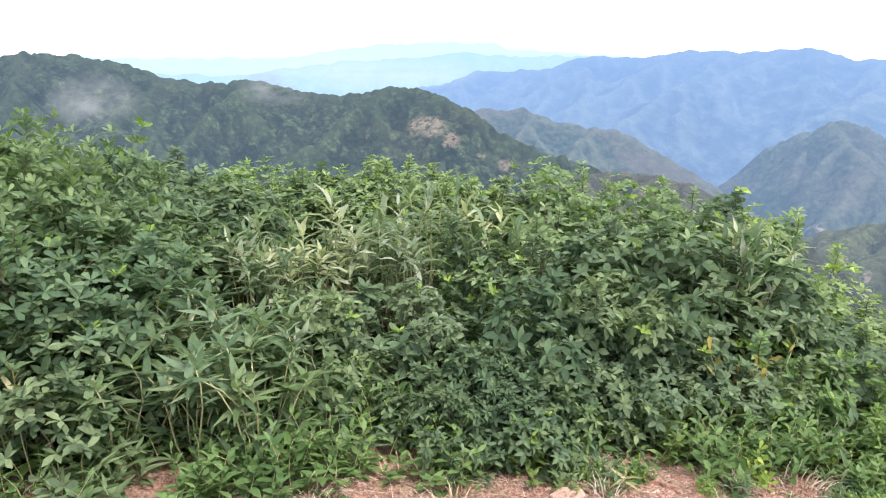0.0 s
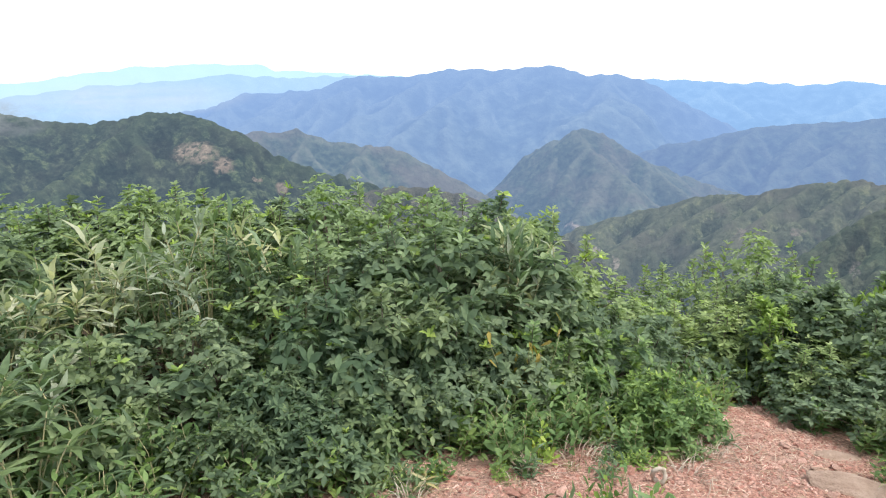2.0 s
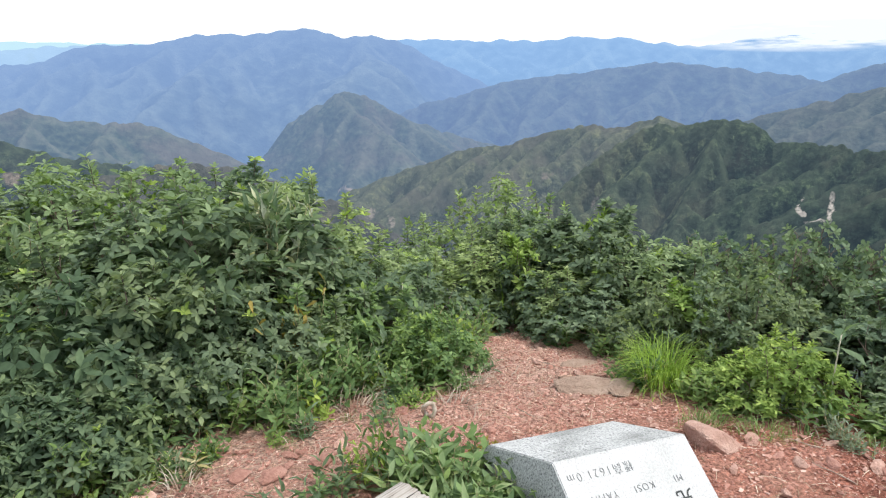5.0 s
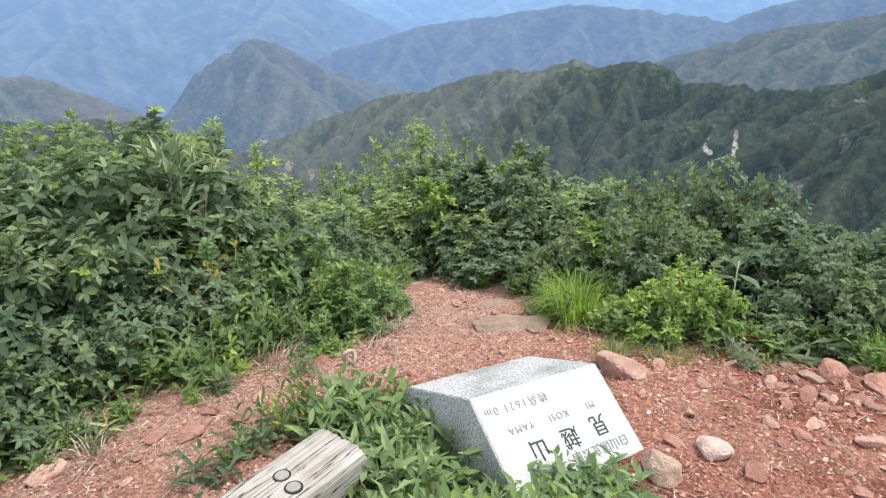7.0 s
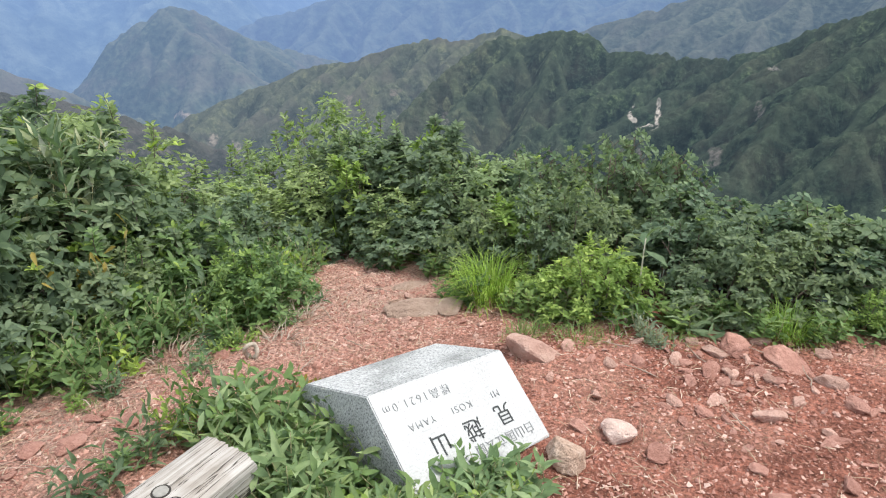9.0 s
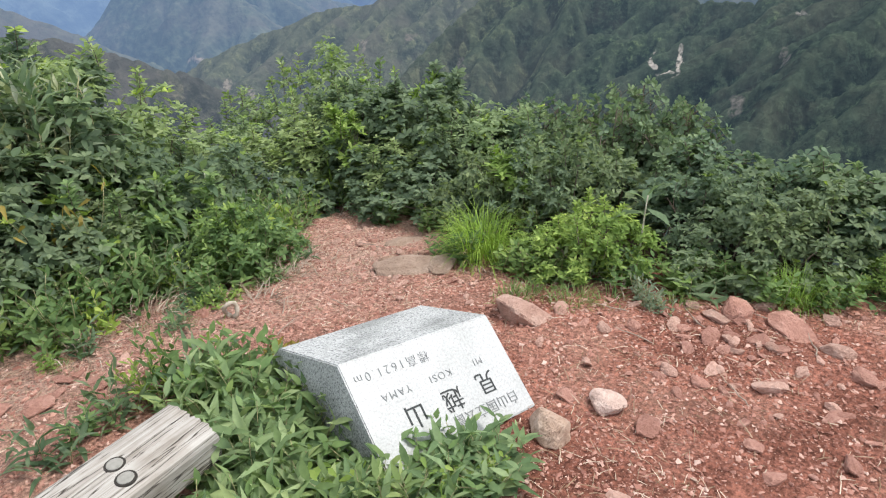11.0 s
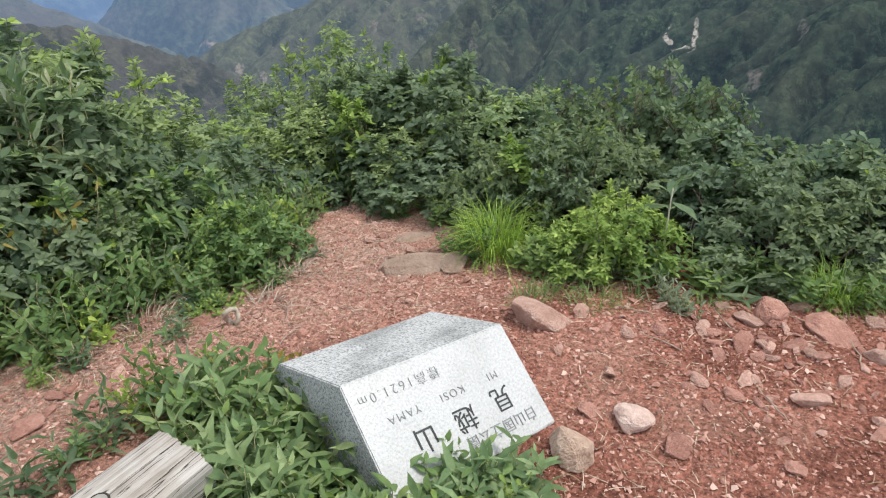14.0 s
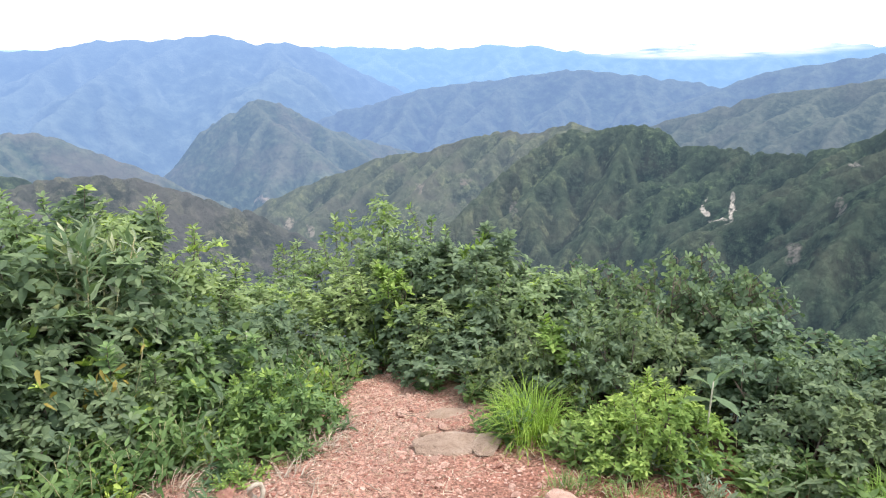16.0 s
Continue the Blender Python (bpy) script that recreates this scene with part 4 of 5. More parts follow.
def build_azalea(seed, height=0.6, stems=6):
    """An upright bush: bare-footed stems that carry whorls of rounded leaves, storey over storey."""
    g = np.random.default_rng(seed)
    thing = tagged(new("azalea_bush"), "upright grey-green azalea with storeys of rounded whorled leaves", "shrub", "summit shrubs")
    green, tv, tf, tn = Leaves(), [], [], 0
    for k in range(stems):
        ph, out, rise = k * 2.4 + g.normal(0, 0.3), 0.02 + 0.15 * math.sqrt((k + 0.4) / stems), height * g.uniform(0.72, 1.0)
        path = bend((0.2 * out * math.cos(ph), 0.2 * out * math.sin(ph), -0.05), (out * math.cos(ph), out * math.sin(ph), rise), g, 0.04, 7)
        v, f = tube(path, [0.007, 0.0065, 0.006, 0.005, 0.004, 0.003, 0.002], 5)
        part("stem", mesh_from("stem", v, f, BARK), BARK, thing)
        for u in np.linspace(0.3, 1.0, 15):
            q = min(int(u * 6), 5)
            foot = path[q] + (path[q + 1] - path[q]) * (u * 6 - q)
            whorl(green, g, foot, unit(np.array([g.normal(0, 0.25), g.normal(0, 0.25), 1.0])), 6, 0.05 * (1.1 - 0.25 * u), 0.62, OBOVATE, 0.3 + 0.3 * u)
            for side in range(2 if u < 0.93 else 0):
                t, long = g.random() * 6.28, 0.1 * (1.2 - u) + 0.03
                tip = foot + long * np.array([math.cos(t), math.sin(t), g.uniform(0.15, 0.6)])
                v2, f2 = tube(bend(foot, tip, g, 0.05, 3), [0.002, 0.0016, 0.001], 4)
                tf += [[c + tn for c in ff] for ff in f2]
                tv.append(v2)
                tn += len(v2)
                whorl(green, g, tip, unit(np.array([0.4 * math.cos(t), 0.4 * math.sin(t), 1.0])), 6, 0.05, 0.62, OBOVATE, 0.2)
    tagged(part("twig", mesh_from("twig", np.concatenate(tv), tf, BARK), BARK, thing), kind="stuff")
    TOPS[thing.name] = float(np.percentile(np.concatenate(green.v)[:, 2], 99.5))
    tagged(part("foliage", green.mesh("foliage", LEAF_BLUISH), None, thing), kind="stuff")
    return thing


sprays = [build_spray(340 + k) for k in range(2)]
azaleas = [build_azalea(300 + k) for k in range(4)]
backs = [build_shrub("light_shrub", "fine-leaved mountain shrub, its green lightened for brighter light", 130 + k, LEAF_LIGHT, leaf_len=0.055, leaf_w=0.46, shape=ELLIPTIC, shoots=40, open_base=0.2, young=0.05, lift=0.25, level=1.3, leader=0.14) for k in range(2)]
youngs = [build_shrub("young_shrub", "slender shrub topped with yellow-green young shoots", 160 + k, LEAF_NEW, height=0.7, spread_r=0.09, boughs=5, shoots=9, bough_r=0.085, leaf_len=0.06, leaf_w=0.4, shape=OVATE, young=0.0, leader=0.1, open_base=0.62, lift=0.55) for k in range(2)]
brights = [build_shrub("low_shrub", "low bright yellow-green leafy shrub beside the trail", 400 + k, LEAF_NEW, height=0.36, spread_r=0.3, boughs=12, shoots=24, leaf_len=0.046, leaf_w=0.42, shape=OVATE, bough_r=0.1, open_base=0.2, young=0.0, count=5, lift=0.35, level=1.2, leader=0.12) for k in range(2)]
fresh = [build_shrub("fresh_shrub", "low fresh green shrub at the foot of the thicket", 420 + k, LEAF_HERB, height=0.45, spread_r=0.36, boughs=9, shoots=22, leaf_len=0.062, leaf_w=0.42, shape=OVATE, bough_r=0.15, open_base=0.25, young=0.1, count=5) for k in range(2)]
bamboos = [build_bamboo(500 + k, leaf=0.145, pale=0.15 + 0.2 * (k % 2)) for k in range(4)]
pale_bamboos = [build_bamboo(510 + k, canes=11, leaf=0.125, pale=0.65) for k in range(3)]
herbs = [build_herb(600 + k, leaf=0.066, width=0.42) for k in range(4)]
weeds = [build_herb(650 + k, 0.2, 9, 0.052, 0.5, LEAF_NEW, OBOVATE, "fresh yellow-green herb with rounded leaves", "weed_clump", 0.09, 10) for k in range(2)]
bronzes = [build_herb(630, 0.13, 9, 0.035, 0.4, LEAF_BRONZE, OVATE, "small bronze-leaved herb beside the stone", "bronze_herb", 0.05, 10)]
silvers = [build_herb(634, 0.11, 12, 0.035, 0.36, LEAF_SILVER, OVATE, "low silvery-green herb on bare soil", "silver_herb", 0.08, 9)]
leafy = [build_herb(660 + k, 0.2, 7, 0.088, 0.34, LEAF_CLUMP, OVATE, "low clump of broad pointed leaves before the stone", "broadleaf_herb", 0.1, 8) for k in range(4)]
broad = [build_herb(640 + k, 0.22, 7, 0.13, 0.2, LEAF_BAMBOO, LANCE, "low clump of young dwarf bamboo leaves", "bamboo_seedling", 0.09, 7) for k in range(3)]
lances = [build_herb(670 + k, 0.21, 6, 0.13, 0.24, LEAF_CLUMP, LANCE, "low clump of light green lance-shaped leaves", "lance_leaved_herb", 0.09, 7) for k in range(2)]
tufts = [build_grass(700 + k, 0.25, lean=0.7, blades=380, spread_r=0.15, width=0.0062) for k in range(3)]
turfs = [build_grass(710 + k, 0.075, 70, 0.06, LEAF_TURF, "small fine grass tuft beside a buried rock", "turf_tuft", 0.6, 0.003) for k in range(2)]
dry_tufts = [build_grass(720 + k, 0.11, 60, 0.08, LEAF_DRY, "dry straw-coloured grass tuft on bare soil", "dry_grass_tuft", 0.8, 0.004) for k in range(3)]

# x, y and the height of the top, of the shrubs behind, in the middle and in front
OAK = [(-1.59, 2.54, 1.23), (-1.66, 2.97, 1.28), (-1.49, 3.05, 1.10), (-1.41, 2.30, 1.00), (-1.38, 2.67, 0.95), (-1.78, 2.42, 1.30), (-1.55, 2.09, 1.07)]
BACK = [(-1.54, 3.47, 0.96), (-1.63, 4.30, 0.76), (-1.46, 4.57, 0.75), (-1.25, 4.64, 0.78), (-0.95, 4.50, 0.72), (-0.77, 4.74, 0.68), (-0.51, 4.57, 0.80), (-0.32, 4.59, 0.78), (-0.10, 4.80, 0.71), (0.18, 4.60, 0.67), (0.44, 4.58, 0.63), (0.69, 4.14, 0.85), (0.96, 4.29, 0.68), (1.22, 4.23, 0.73), (1.45, 4.15, 0.64), (1.75, 4.04, 0.66), (1.87, 3.76, 0.64)]
MIDDLE = [(-1.25, 3.05, 0.81), (-1.02, 3.24, 0.51), (-0.70, 3.33, 0.52), (-0.41, 3.37, 0.65), (-0.16, 3.40, 0.69), (0.18, 3.29, 0.72), (0.47, 3.16, 0.74), (0.73, 3.12, 0.73), (0.97, 3.05, 0.78), (1.28, 3.15, 0.63), (1.47, 3.07, 0.62)]
FRONT = [(-1.31, 2.01, 0.78), (-1.21, 2.19, 0.72), (-0.65, 2.62, 0.54), (-0.43, 2.67, 0.54), (-0.15, 2.70, 0.55), (0.15, 2.70, 0.61), (0.41, 2.67, 0.62), (0.67, 2.62, 0.67), (0.91, 2.65, 0.60), (1.22, 2.74, 0.52), (1.47, 2.84, 0.37), (1.67, 2.85, 0.26)]
EAST = [(1.93, 3.40, 0.29), (2.21, 3.48, 0.09), (2.55, 3.61, 0.05), (3.05, 3.75, 0.14), (3.41, 3.58, 0.35), (3.54, 3.32, 0.22), (3.39, 2.67, 0.32), (2.82, 3.17, 0.15), (2.92, 2.81, 0.12), (3.03, 2.55, 0.10), (3.17, 2.23, 0.27), (3.23, 1.97, 0.27), (3.28, 1.68, 0.27), (3.29, 1.46, 0.22), (3.31, 1.16, 0.15), (3.44, 0.75, 0.15), (3.38, 0.56, 0.22)]
EAST_FOOT = [(2.75, 3.05, -0.06), (2.84, 2.68, -0.06), (2.85, 2.35, 0.0), (2.86, 2.05, 0.04), (2.9, 1.8, 0.08), (3.02, 1.55, 0.12), (3.0, 3.3, 0.1), (3.22, 3.0, 0.22), (3.15, 2.75, 0.18), (3.3, 2.4, 0.22), (3.12, 1.25, 0.06)]
SPRAY = [(3.59, 1.52, 0.4), (3.7, 1.37, 0.45), (3.72, 1.22, 0.33), (3.47, 1.72, 0.3), (3.51, 2.08, 0.28), (3.5, 1.42, 0.25), (3.55, 1.9, 0.26), (3.66, 1.43, 0.42), (3.68, 1.3, 0.4), (3.74, 1.31, 0.36)]
SHOOTS = [(3.29, 0.98, 0.3), (3.31, 0.88, 0.34), (3.36, 0.67, 0.15), (3.37, 0.57, 0.27), (3.33, 0.47, 0.34), (3.28, 0.36, 0.36), (3.27, 0.24, 0.38), (3.3, 0.1, 0.38), (3.18, 0.55, 0.2), (3.15, 0.4, 0.24), (3.12, 0.25, 0.27), (3.12, 0.72, 0.14), (3.1, 0.88, 0.14), (3.36, -0.05, 0.36)]
YOUNG = [(3.41, 2.63, 0.34), (2.85, 2.76, 0.27), (2.71, 1.59, 0.30)]
BAMBOO = [(-0.92, 2.80, 0.79), (-0.77, 3.00, 0.84), (-0.82, 2.78, 0.73), (-0.66, 2.93, 0.78), (-0.40, 3.12, 0.87), (-0.12, 3.20, 0.92), (-0.24, 3.09, 0.86), (0.21, 3.29, 0.92), (0.28, 3.09, 0.85), (1.40, 3.0, 0.76), (1.47, 3.04, 0.74), (1.32, 2.98, 0.78), (-0.51, 2.96, 0.75), (-0.76, 2.85, 0.79), (1.36, 2.9, 0.68), (-0.95, 2.42, 0.54), (-1.11, 2.13, 0.58)]


def plant(rows, tall_kinds, wide, lean=4, fit=0.97, low_kinds=None):
    for x, y, top in rows:
        h = max(0.3, fit * (top - soil(x, y)))
        kinds = low_kinds if low_kinds and h < 0.68 else tall_kinds
        place(kinds, used, x, y, rng.uniform(0, 360), wide * rng.uniform(0.88, 1.12), h, rng.uniform(-lean, lean))


# light-leaved shrubs go where the thicket should look more brightly lit
plant(BACK[::5], shrubs, 1.0)
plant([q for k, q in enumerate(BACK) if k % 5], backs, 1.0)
plant(YOUNG, youngs, 0.8)
plant(OAK, oaks, 0.9, fit=0.93)
plant([q for q in MIDDLE[::2] if not -0.5 < q[0] < 0.6], broadleafs, 0.8, low_kinds=low_broadleafs)
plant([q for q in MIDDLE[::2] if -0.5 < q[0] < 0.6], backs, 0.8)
plant(MIDDLE[1::2], shrubs, 0.82, low_kinds=low_shrubs)
FRONT = [q for q in FRONT if not -0.1 < q[0] < 0.25]          # a dark hollow stays open there
plant(FRONT[::2], shrubs, 0.75, low_kinds=low_shrubs)
plant(FRONT[1::2], broadleafs, 0.75, low_kinds=low_broadleafs)
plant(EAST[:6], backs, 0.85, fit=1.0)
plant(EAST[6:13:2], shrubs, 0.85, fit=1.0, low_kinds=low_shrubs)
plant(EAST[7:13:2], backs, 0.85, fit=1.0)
plant([(x, y, top - 0.08) for x, y, top in EAST[13:]], azaleas, 0.9, fit=1.0)
plant(EAST_FOOT, shrubs, 0.7, fit=1.0, low_kinds=low_shrubs)
plant(SHOOTS, azaleas, 0.82)
plant(SPRAY, sprays, 0.9)

# low shrubs at the foot of the western thicket, and in its gaps
for k in range(18):
    x = rng.uniform(-1.5, 2.2)
    y = float(np.interp(x, [-1.5, -0.5, 0.4, 1.0, 1.5, 2.2], [2.2, 2.25, 2.4, 2.42, 2.45, 2.85])) + rng.uniform(0, 0.3)
    if -0.35 < x < 0.35:
        continue
    place(fresh if x > 1.1 and k % 2 else low_shrubs, used, x, y + 0.1, rng.uniform(0, 360), rng.uniform(0.6, 0.8), rng.uniform(0.3, 0.48), rng.uniform(-8, 8))

# shrubs further down the slope, behind the rows that stand on the crown
for k in range(18):
    a = radians(rng.uniform(-52, 58))
    r = rng.uniform(5.0, 7.5)
    x, y = r * math.sin(a), r * math.cos(a)
    tall = 1.35 - r * math.tan(radians(float(np.interp(math.degrees(a), [-52, -20, 10, 22, 34, 60, 96], [9, 11, 11.5, 13, 20, 21, 22])))) - soil(x, y)
    if tall > 0.35:
        place(shrubs, used, x, y, rng.uniform(0, 360), 1.1, min(tall, 1.6))

for k, q in enumerate(q for q in shrubs + low_shrubs + oaks + broadleafs + low_broadleafs + backs + azaleas if q.name not in used):
    place([q], used, -1.3 + 0.55 * k, 3.9, 40 * k, 0.8, 0.6)

# dwarf bamboo between the shrubs and along the foot of the thicket
for k, (x, y, top) in enumerate(BAMBOO):
    place(pale_bamboos if k % 4 and k != 11 else bamboos, used, x, y, rng.uniform(0, 360), 1.0, max(0.4, (top - soil(x, y)) / 0.85), rng.uniform(-6, 6))
for k in range(34):
    x = rng.uniform(-1.6, -0.5)
    place(bamboos[::2], used, x, 1.98 + 0.02 * x + rng.uniform(0, 0.5), rng.uniform(0, 360), 0.95, rng.uniform(0.35, 0.6), rng.uniform(-14, 14))


withered = [build_bamboo(520, 0.5, 1, LEAF_YELLOW, 0.12, 0.0)]
tagged(withered[0], "withered yellow dwarf bamboo sprig in green scrub", "dwarf bamboo")
place(withered, used, -1.21, 1.78, 40, 0.7, 0.98)
place(low_shrubs, used, 0.05, 2.98, 70, 0.6, 0.34)


# ---- the edge of the trail ----
for k in range(210):
    x = rng.uniform(-1.6, 2.45)
    y = float(edge_y(x)) + 0.55 * rng.random() ** 0.9 + 0.02
    if -0.1 < x < 0.85 and k % 3 < 2:                        # dark-leaved low plants put in to imitate shade under the broad-leaved shrubs
        if k % 3 == 0:
            place(low_broadleafs, used, x, y + 0.1, rng.uniform(0, 360), rng.uniform(0.35, 0.5), rng.uniform(0.22, 0.32))
        elif k % 2:
            place(broad, used, x, y, rng.uniform(0, 360), 0.9, rng.uniform(0.6, 1.0), rng.uniform(-12, 12))
        continue
    place((herbs, herbs, herbs, weeds, herbs, broad)[int(rng.integers(6))] if x > 0.9 else (herbs, broad, herbs)[k % 3], used, x, y, rng.uniform(0, 360), rng.uniform(0.85, 1.15), rng.uniform(0.5, 1.05), rng.uniform(-12, 12))
for k in range(3):                                          # fresh green bushes along the foot of the western thicket
    x = rng.uniform(1.5, 2.3)
    place(fresh, used, x, float(edge_y(x)) + rng.uniform(0.08, 0.4), rng.uniform(0, 360), rng.uniform(0.4, 0.6), rng.uniform(0.22, 0.32))
for k in range(84):
    y = rng.uniform(-0.5, 2.6)
    x = float(edge_x(y)) + (rng.uniform(0.02, 0.5) if y > 1.3 else rng.uniform(0.06, 0.34))
    place(herbs if rng.random() < 0.8 else broad, used, x, y, rng.uniform(0, 360), rng.uniform(0.7, 1.0), rng.uniform(0.4, 0.8) * (1 if y > 1.3 else 0.7), rng.uniform(-12, 12))
for x, y, s in [(2.46, 1.08, 0.9), (2.55, 0.98, 1.0), (2.5, 1.2, 0.7), (2.64, 1.06, 1.1), (2.9, 0.12, 0.6)]:
    place(brights, used, x, y, rng.uniform(0, 360), s * 0.6, s * 0.25)
for x, y, s in [(2.41, 1.47, 1.0), (2.47, 1.53, 0.9), (2.68, 0.33, 0.62), (2.76, 0.24, 0.45), (3.1, 3.1, 1.0)]:
    place(tufts, used, x, y, rng.uniform(0, 360), s * 0.66, s)
sprig = [build_grass(730, 0.34, 16, 0.03, LEAF_GRASS, "tall green grass sprig with arching blades", "grass_sprig", 0.3, 0.009)]
place(sprig, used, 2.72, 2.78, 30, 1.0, 1.0)
for x, y, s in [(2.15, 1.14, 1.0), (2.19, 1.11, 0.9), (2.23, 1.08, 0.7), (2.23, 0.95, 0.9), (2.27, 0.92, 0.8), (2.33, 0.84, 0.6), (2.42, 0.64, 0.6)]:
    place(turfs, used, x, y, rng.uniform(0, 360), 1.0, s)
for x, y, s in [(2.37, 0.71, 1.0), (2.42, 0.76, 0.9), (2.33, 0.67, 0.7)]:
    place(silvers, used, x, y, rng.uniform(0, 360), s, s)
for x, y, s in [(2.98, 0.8, 0.36), (2.95, 0.58, 0.34), (2.9, 0.42, 0.3), (2.78, 0.6, 0.2), (3.0, 0.3, 0.34), (2.8, 1.5, 0.42), (2.95, 1.38, 0.45), (2.72, 1.68, 0.4)]:
    place(low_shrubs, used, x, y, rng.uniform(0, 360), 0.5, s)
for k in range(40):                                          # seedlings that creep out onto the bare soil
    x = rng.uniform(0.3, 2.3)
    place((herbs, weeds, turfs, broad)[k % 4], used, x, float(edge_y(x)) - 0.13 * rng.random() ** 1.5, rng.uniform(0, 360), rng.uniform(0.4, 0.6), rng.uniform(0.25, 0.45), rng.uniform(-10, 10))
sapling = [build_herb(632, 0.42, 7, 0.075, 0.38, LEAF_BRONZE, OBOVATE, "yellow-bronze leaved sapling among green scrub", "bronze_sapling", 0.1, 8)]
place(sapling, used, 1.19, 2.42, 30, 0.9, 1.25)
place(bronzes, used, 1.33, 1.36, 0, 1.2, 1.2)
place(bronzes, used, 1.36, 1.43, 90, 0.9, 0.8)
for k in range(16):
    x = rng.uniform(-0.6, 2.2)
    y = float(edge_y(x)) + rng.uniform(-0.22, 0.05)
    place(dry_tufts, used, x, y, rng.uniform(0, 360), 1, rng.uniform(0.35, 0.7))

# leafy clump before the marker stone and round the timber
for k in range(60):
    u = 0.8 * rng.random()
    x, y = 0.78 + 0.75 * u + rng.normal(0, 0.05), 1.02 - 0.42 * u + rng.uniform(-0.05, 0.2) * (1.2 - u)
    if y > 1.06 - 0.3 * u or (x > 1.2 and y > 0.72):
        continue
    place((leafy, lances, herbs, leafy, weeds)[int(rng.integers(5))], used, x, y, rng.uniform(0, 360), 1.0, rng.uniform(0.45, 0.8) * (1.1 - 0.5 * u), rng.uniform(-14, 14))
for k in range(27):
    x, y = rng.uniform(1.0, 1.26), rng.uniform(1.02, 1.5)
    place((lances, leafy, leafy, herbs)[int(rng.integers(4))], used, x, y, rng.uniform(0, 360), 1.0, rng.uniform(0.5, 0.9), rng.uniform(-12, 12))
for k in range(12):                                          # along the near edge of the timber
    place(leafy if k % 2 else lances, used, rng.uniform(0.7, 1.02), rng.uniform(0.9, 0.97), rng.uniform(0, 360), 0.9, rng.uniform(0.75, 1.0), rng.uniform(-8, 8))
for k in range(12):                                          # tall leaves that hide the sawn end of the timber
    place(leafy if k % 3 else lances, used, rng.uniform(0.98, 1.06), rng.uniform(0.98, 1.3), rng.uniform(0, 360), 1.0, rng.uniform(0.7, 0.95), rng.uniform(-8, 8))
for x, y, s in [(0.91, 1.58, 0.7), (0.72, 1.55, 0.6), (1.12, 1.5, 0.8), (1.3, 1.3, 0.6)]:
    place(broad, used, x, y, rng.uniform(0, 360), 0.75, s, rng.uniform(-8, 8))
place(herbs, used, 0.83, 1.57, 20, 0.6, 0.35)
for x, y, s in [(1.05, 1.57, 0.8), (1.2, 1.53, 0.65)]:           # two little bushes by the timber's end
    place(weeds, used, x, y, rng.uniform(0, 360), s, s * 1.3)
place(herbs, used, 1.07, 1.59, 200, 0.6, 1.1)
for k in range(11):                                          # leaves that rise against the foot of the written face
    u = k / 10
    place((leafy, lances, leafy, weeds)[k % 4], used, 1.07 + 0.33 * u + rng.uniform(-0.02, 0.02), 0.755 - 0.11 * u + rng.uniform(-0.03, 0.02), rng.uniform(0, 360), 0.8, rng.uniform(0.7, 1.0) * (1.0 - 0.4 * u), rng.uniform(-8, 8))
place(withered, used, 0.66, 2.0, 100, 0.6, 0.22)             # a bleached sprig at the thicket's foot


# ---- the granite marker stone, tipped over, its writing upside down ----
def granite(name, dark, mid, light, rough, worn, relief):
    m, n, l, b = material(name)
    tc = add(n, l, "ShaderNodeTexCoord").outputs["Object"]
    speck = ramp(n, l, noise_tex(n, l, 150, 4, tc, 0.75), [(0.36, dark), (0.47, mid), (0.62, light)])
    pink = ramp(n, l, noise_tex(n, l, 120, 2, tc), [(0.6, (1, 1, 1)), (0.7, (0.9, 0.86, 0.84))])
    stain = ramp(n, l, noise_tex(n, l, 6, 5, tc), [(0.36, worn), (0.58, (1, 1, 1))])
    l.new(mix(n, l, 1.0, mix(n, l, 1.0, speck, pink, "MULTIPLY"), stain, "MULTIPLY"), b.inputs["Base Color"])
    b.inputs["Roughness"].default_value = rough
    bump(n, l, noise_tex(n, l, 160, 4, tc, 0.7), relief, 0.0015, b)
    return m


def plain(name, col, rough=0.7):
    m, n, l, b = material(name)
    l.new(ramp(n, l, noise_tex(n, l, 90, 3), [(0.3, tuple(c * 0.75 for c in col)), (0.7, col)]), b.inputs["Base Color"])
    b.inputs["Roughness"].default_value = rough
    return m


GRANITE = granite("polished_granite", (0.37, 0.37, 0.375), (0.46, 0.47, 0.47), (0.54, 0.55, 0.545), 0.38, (0.88, 0.88, 0.87), 0.1)
GRANITE_HEWN = granite("hewn_granite", (0.1, 0.1, 0.105), (0.36, 0.37, 0.37), (0.56, 0.57, 0.565), 0.75, (0.6, 0.61, 0.6), 0.7)
INK, INK_GREY = plain("black_inlay", (0.035, 0.04, 0.04)), plain("grey_engraving", (0.24, 0.25, 0.25))


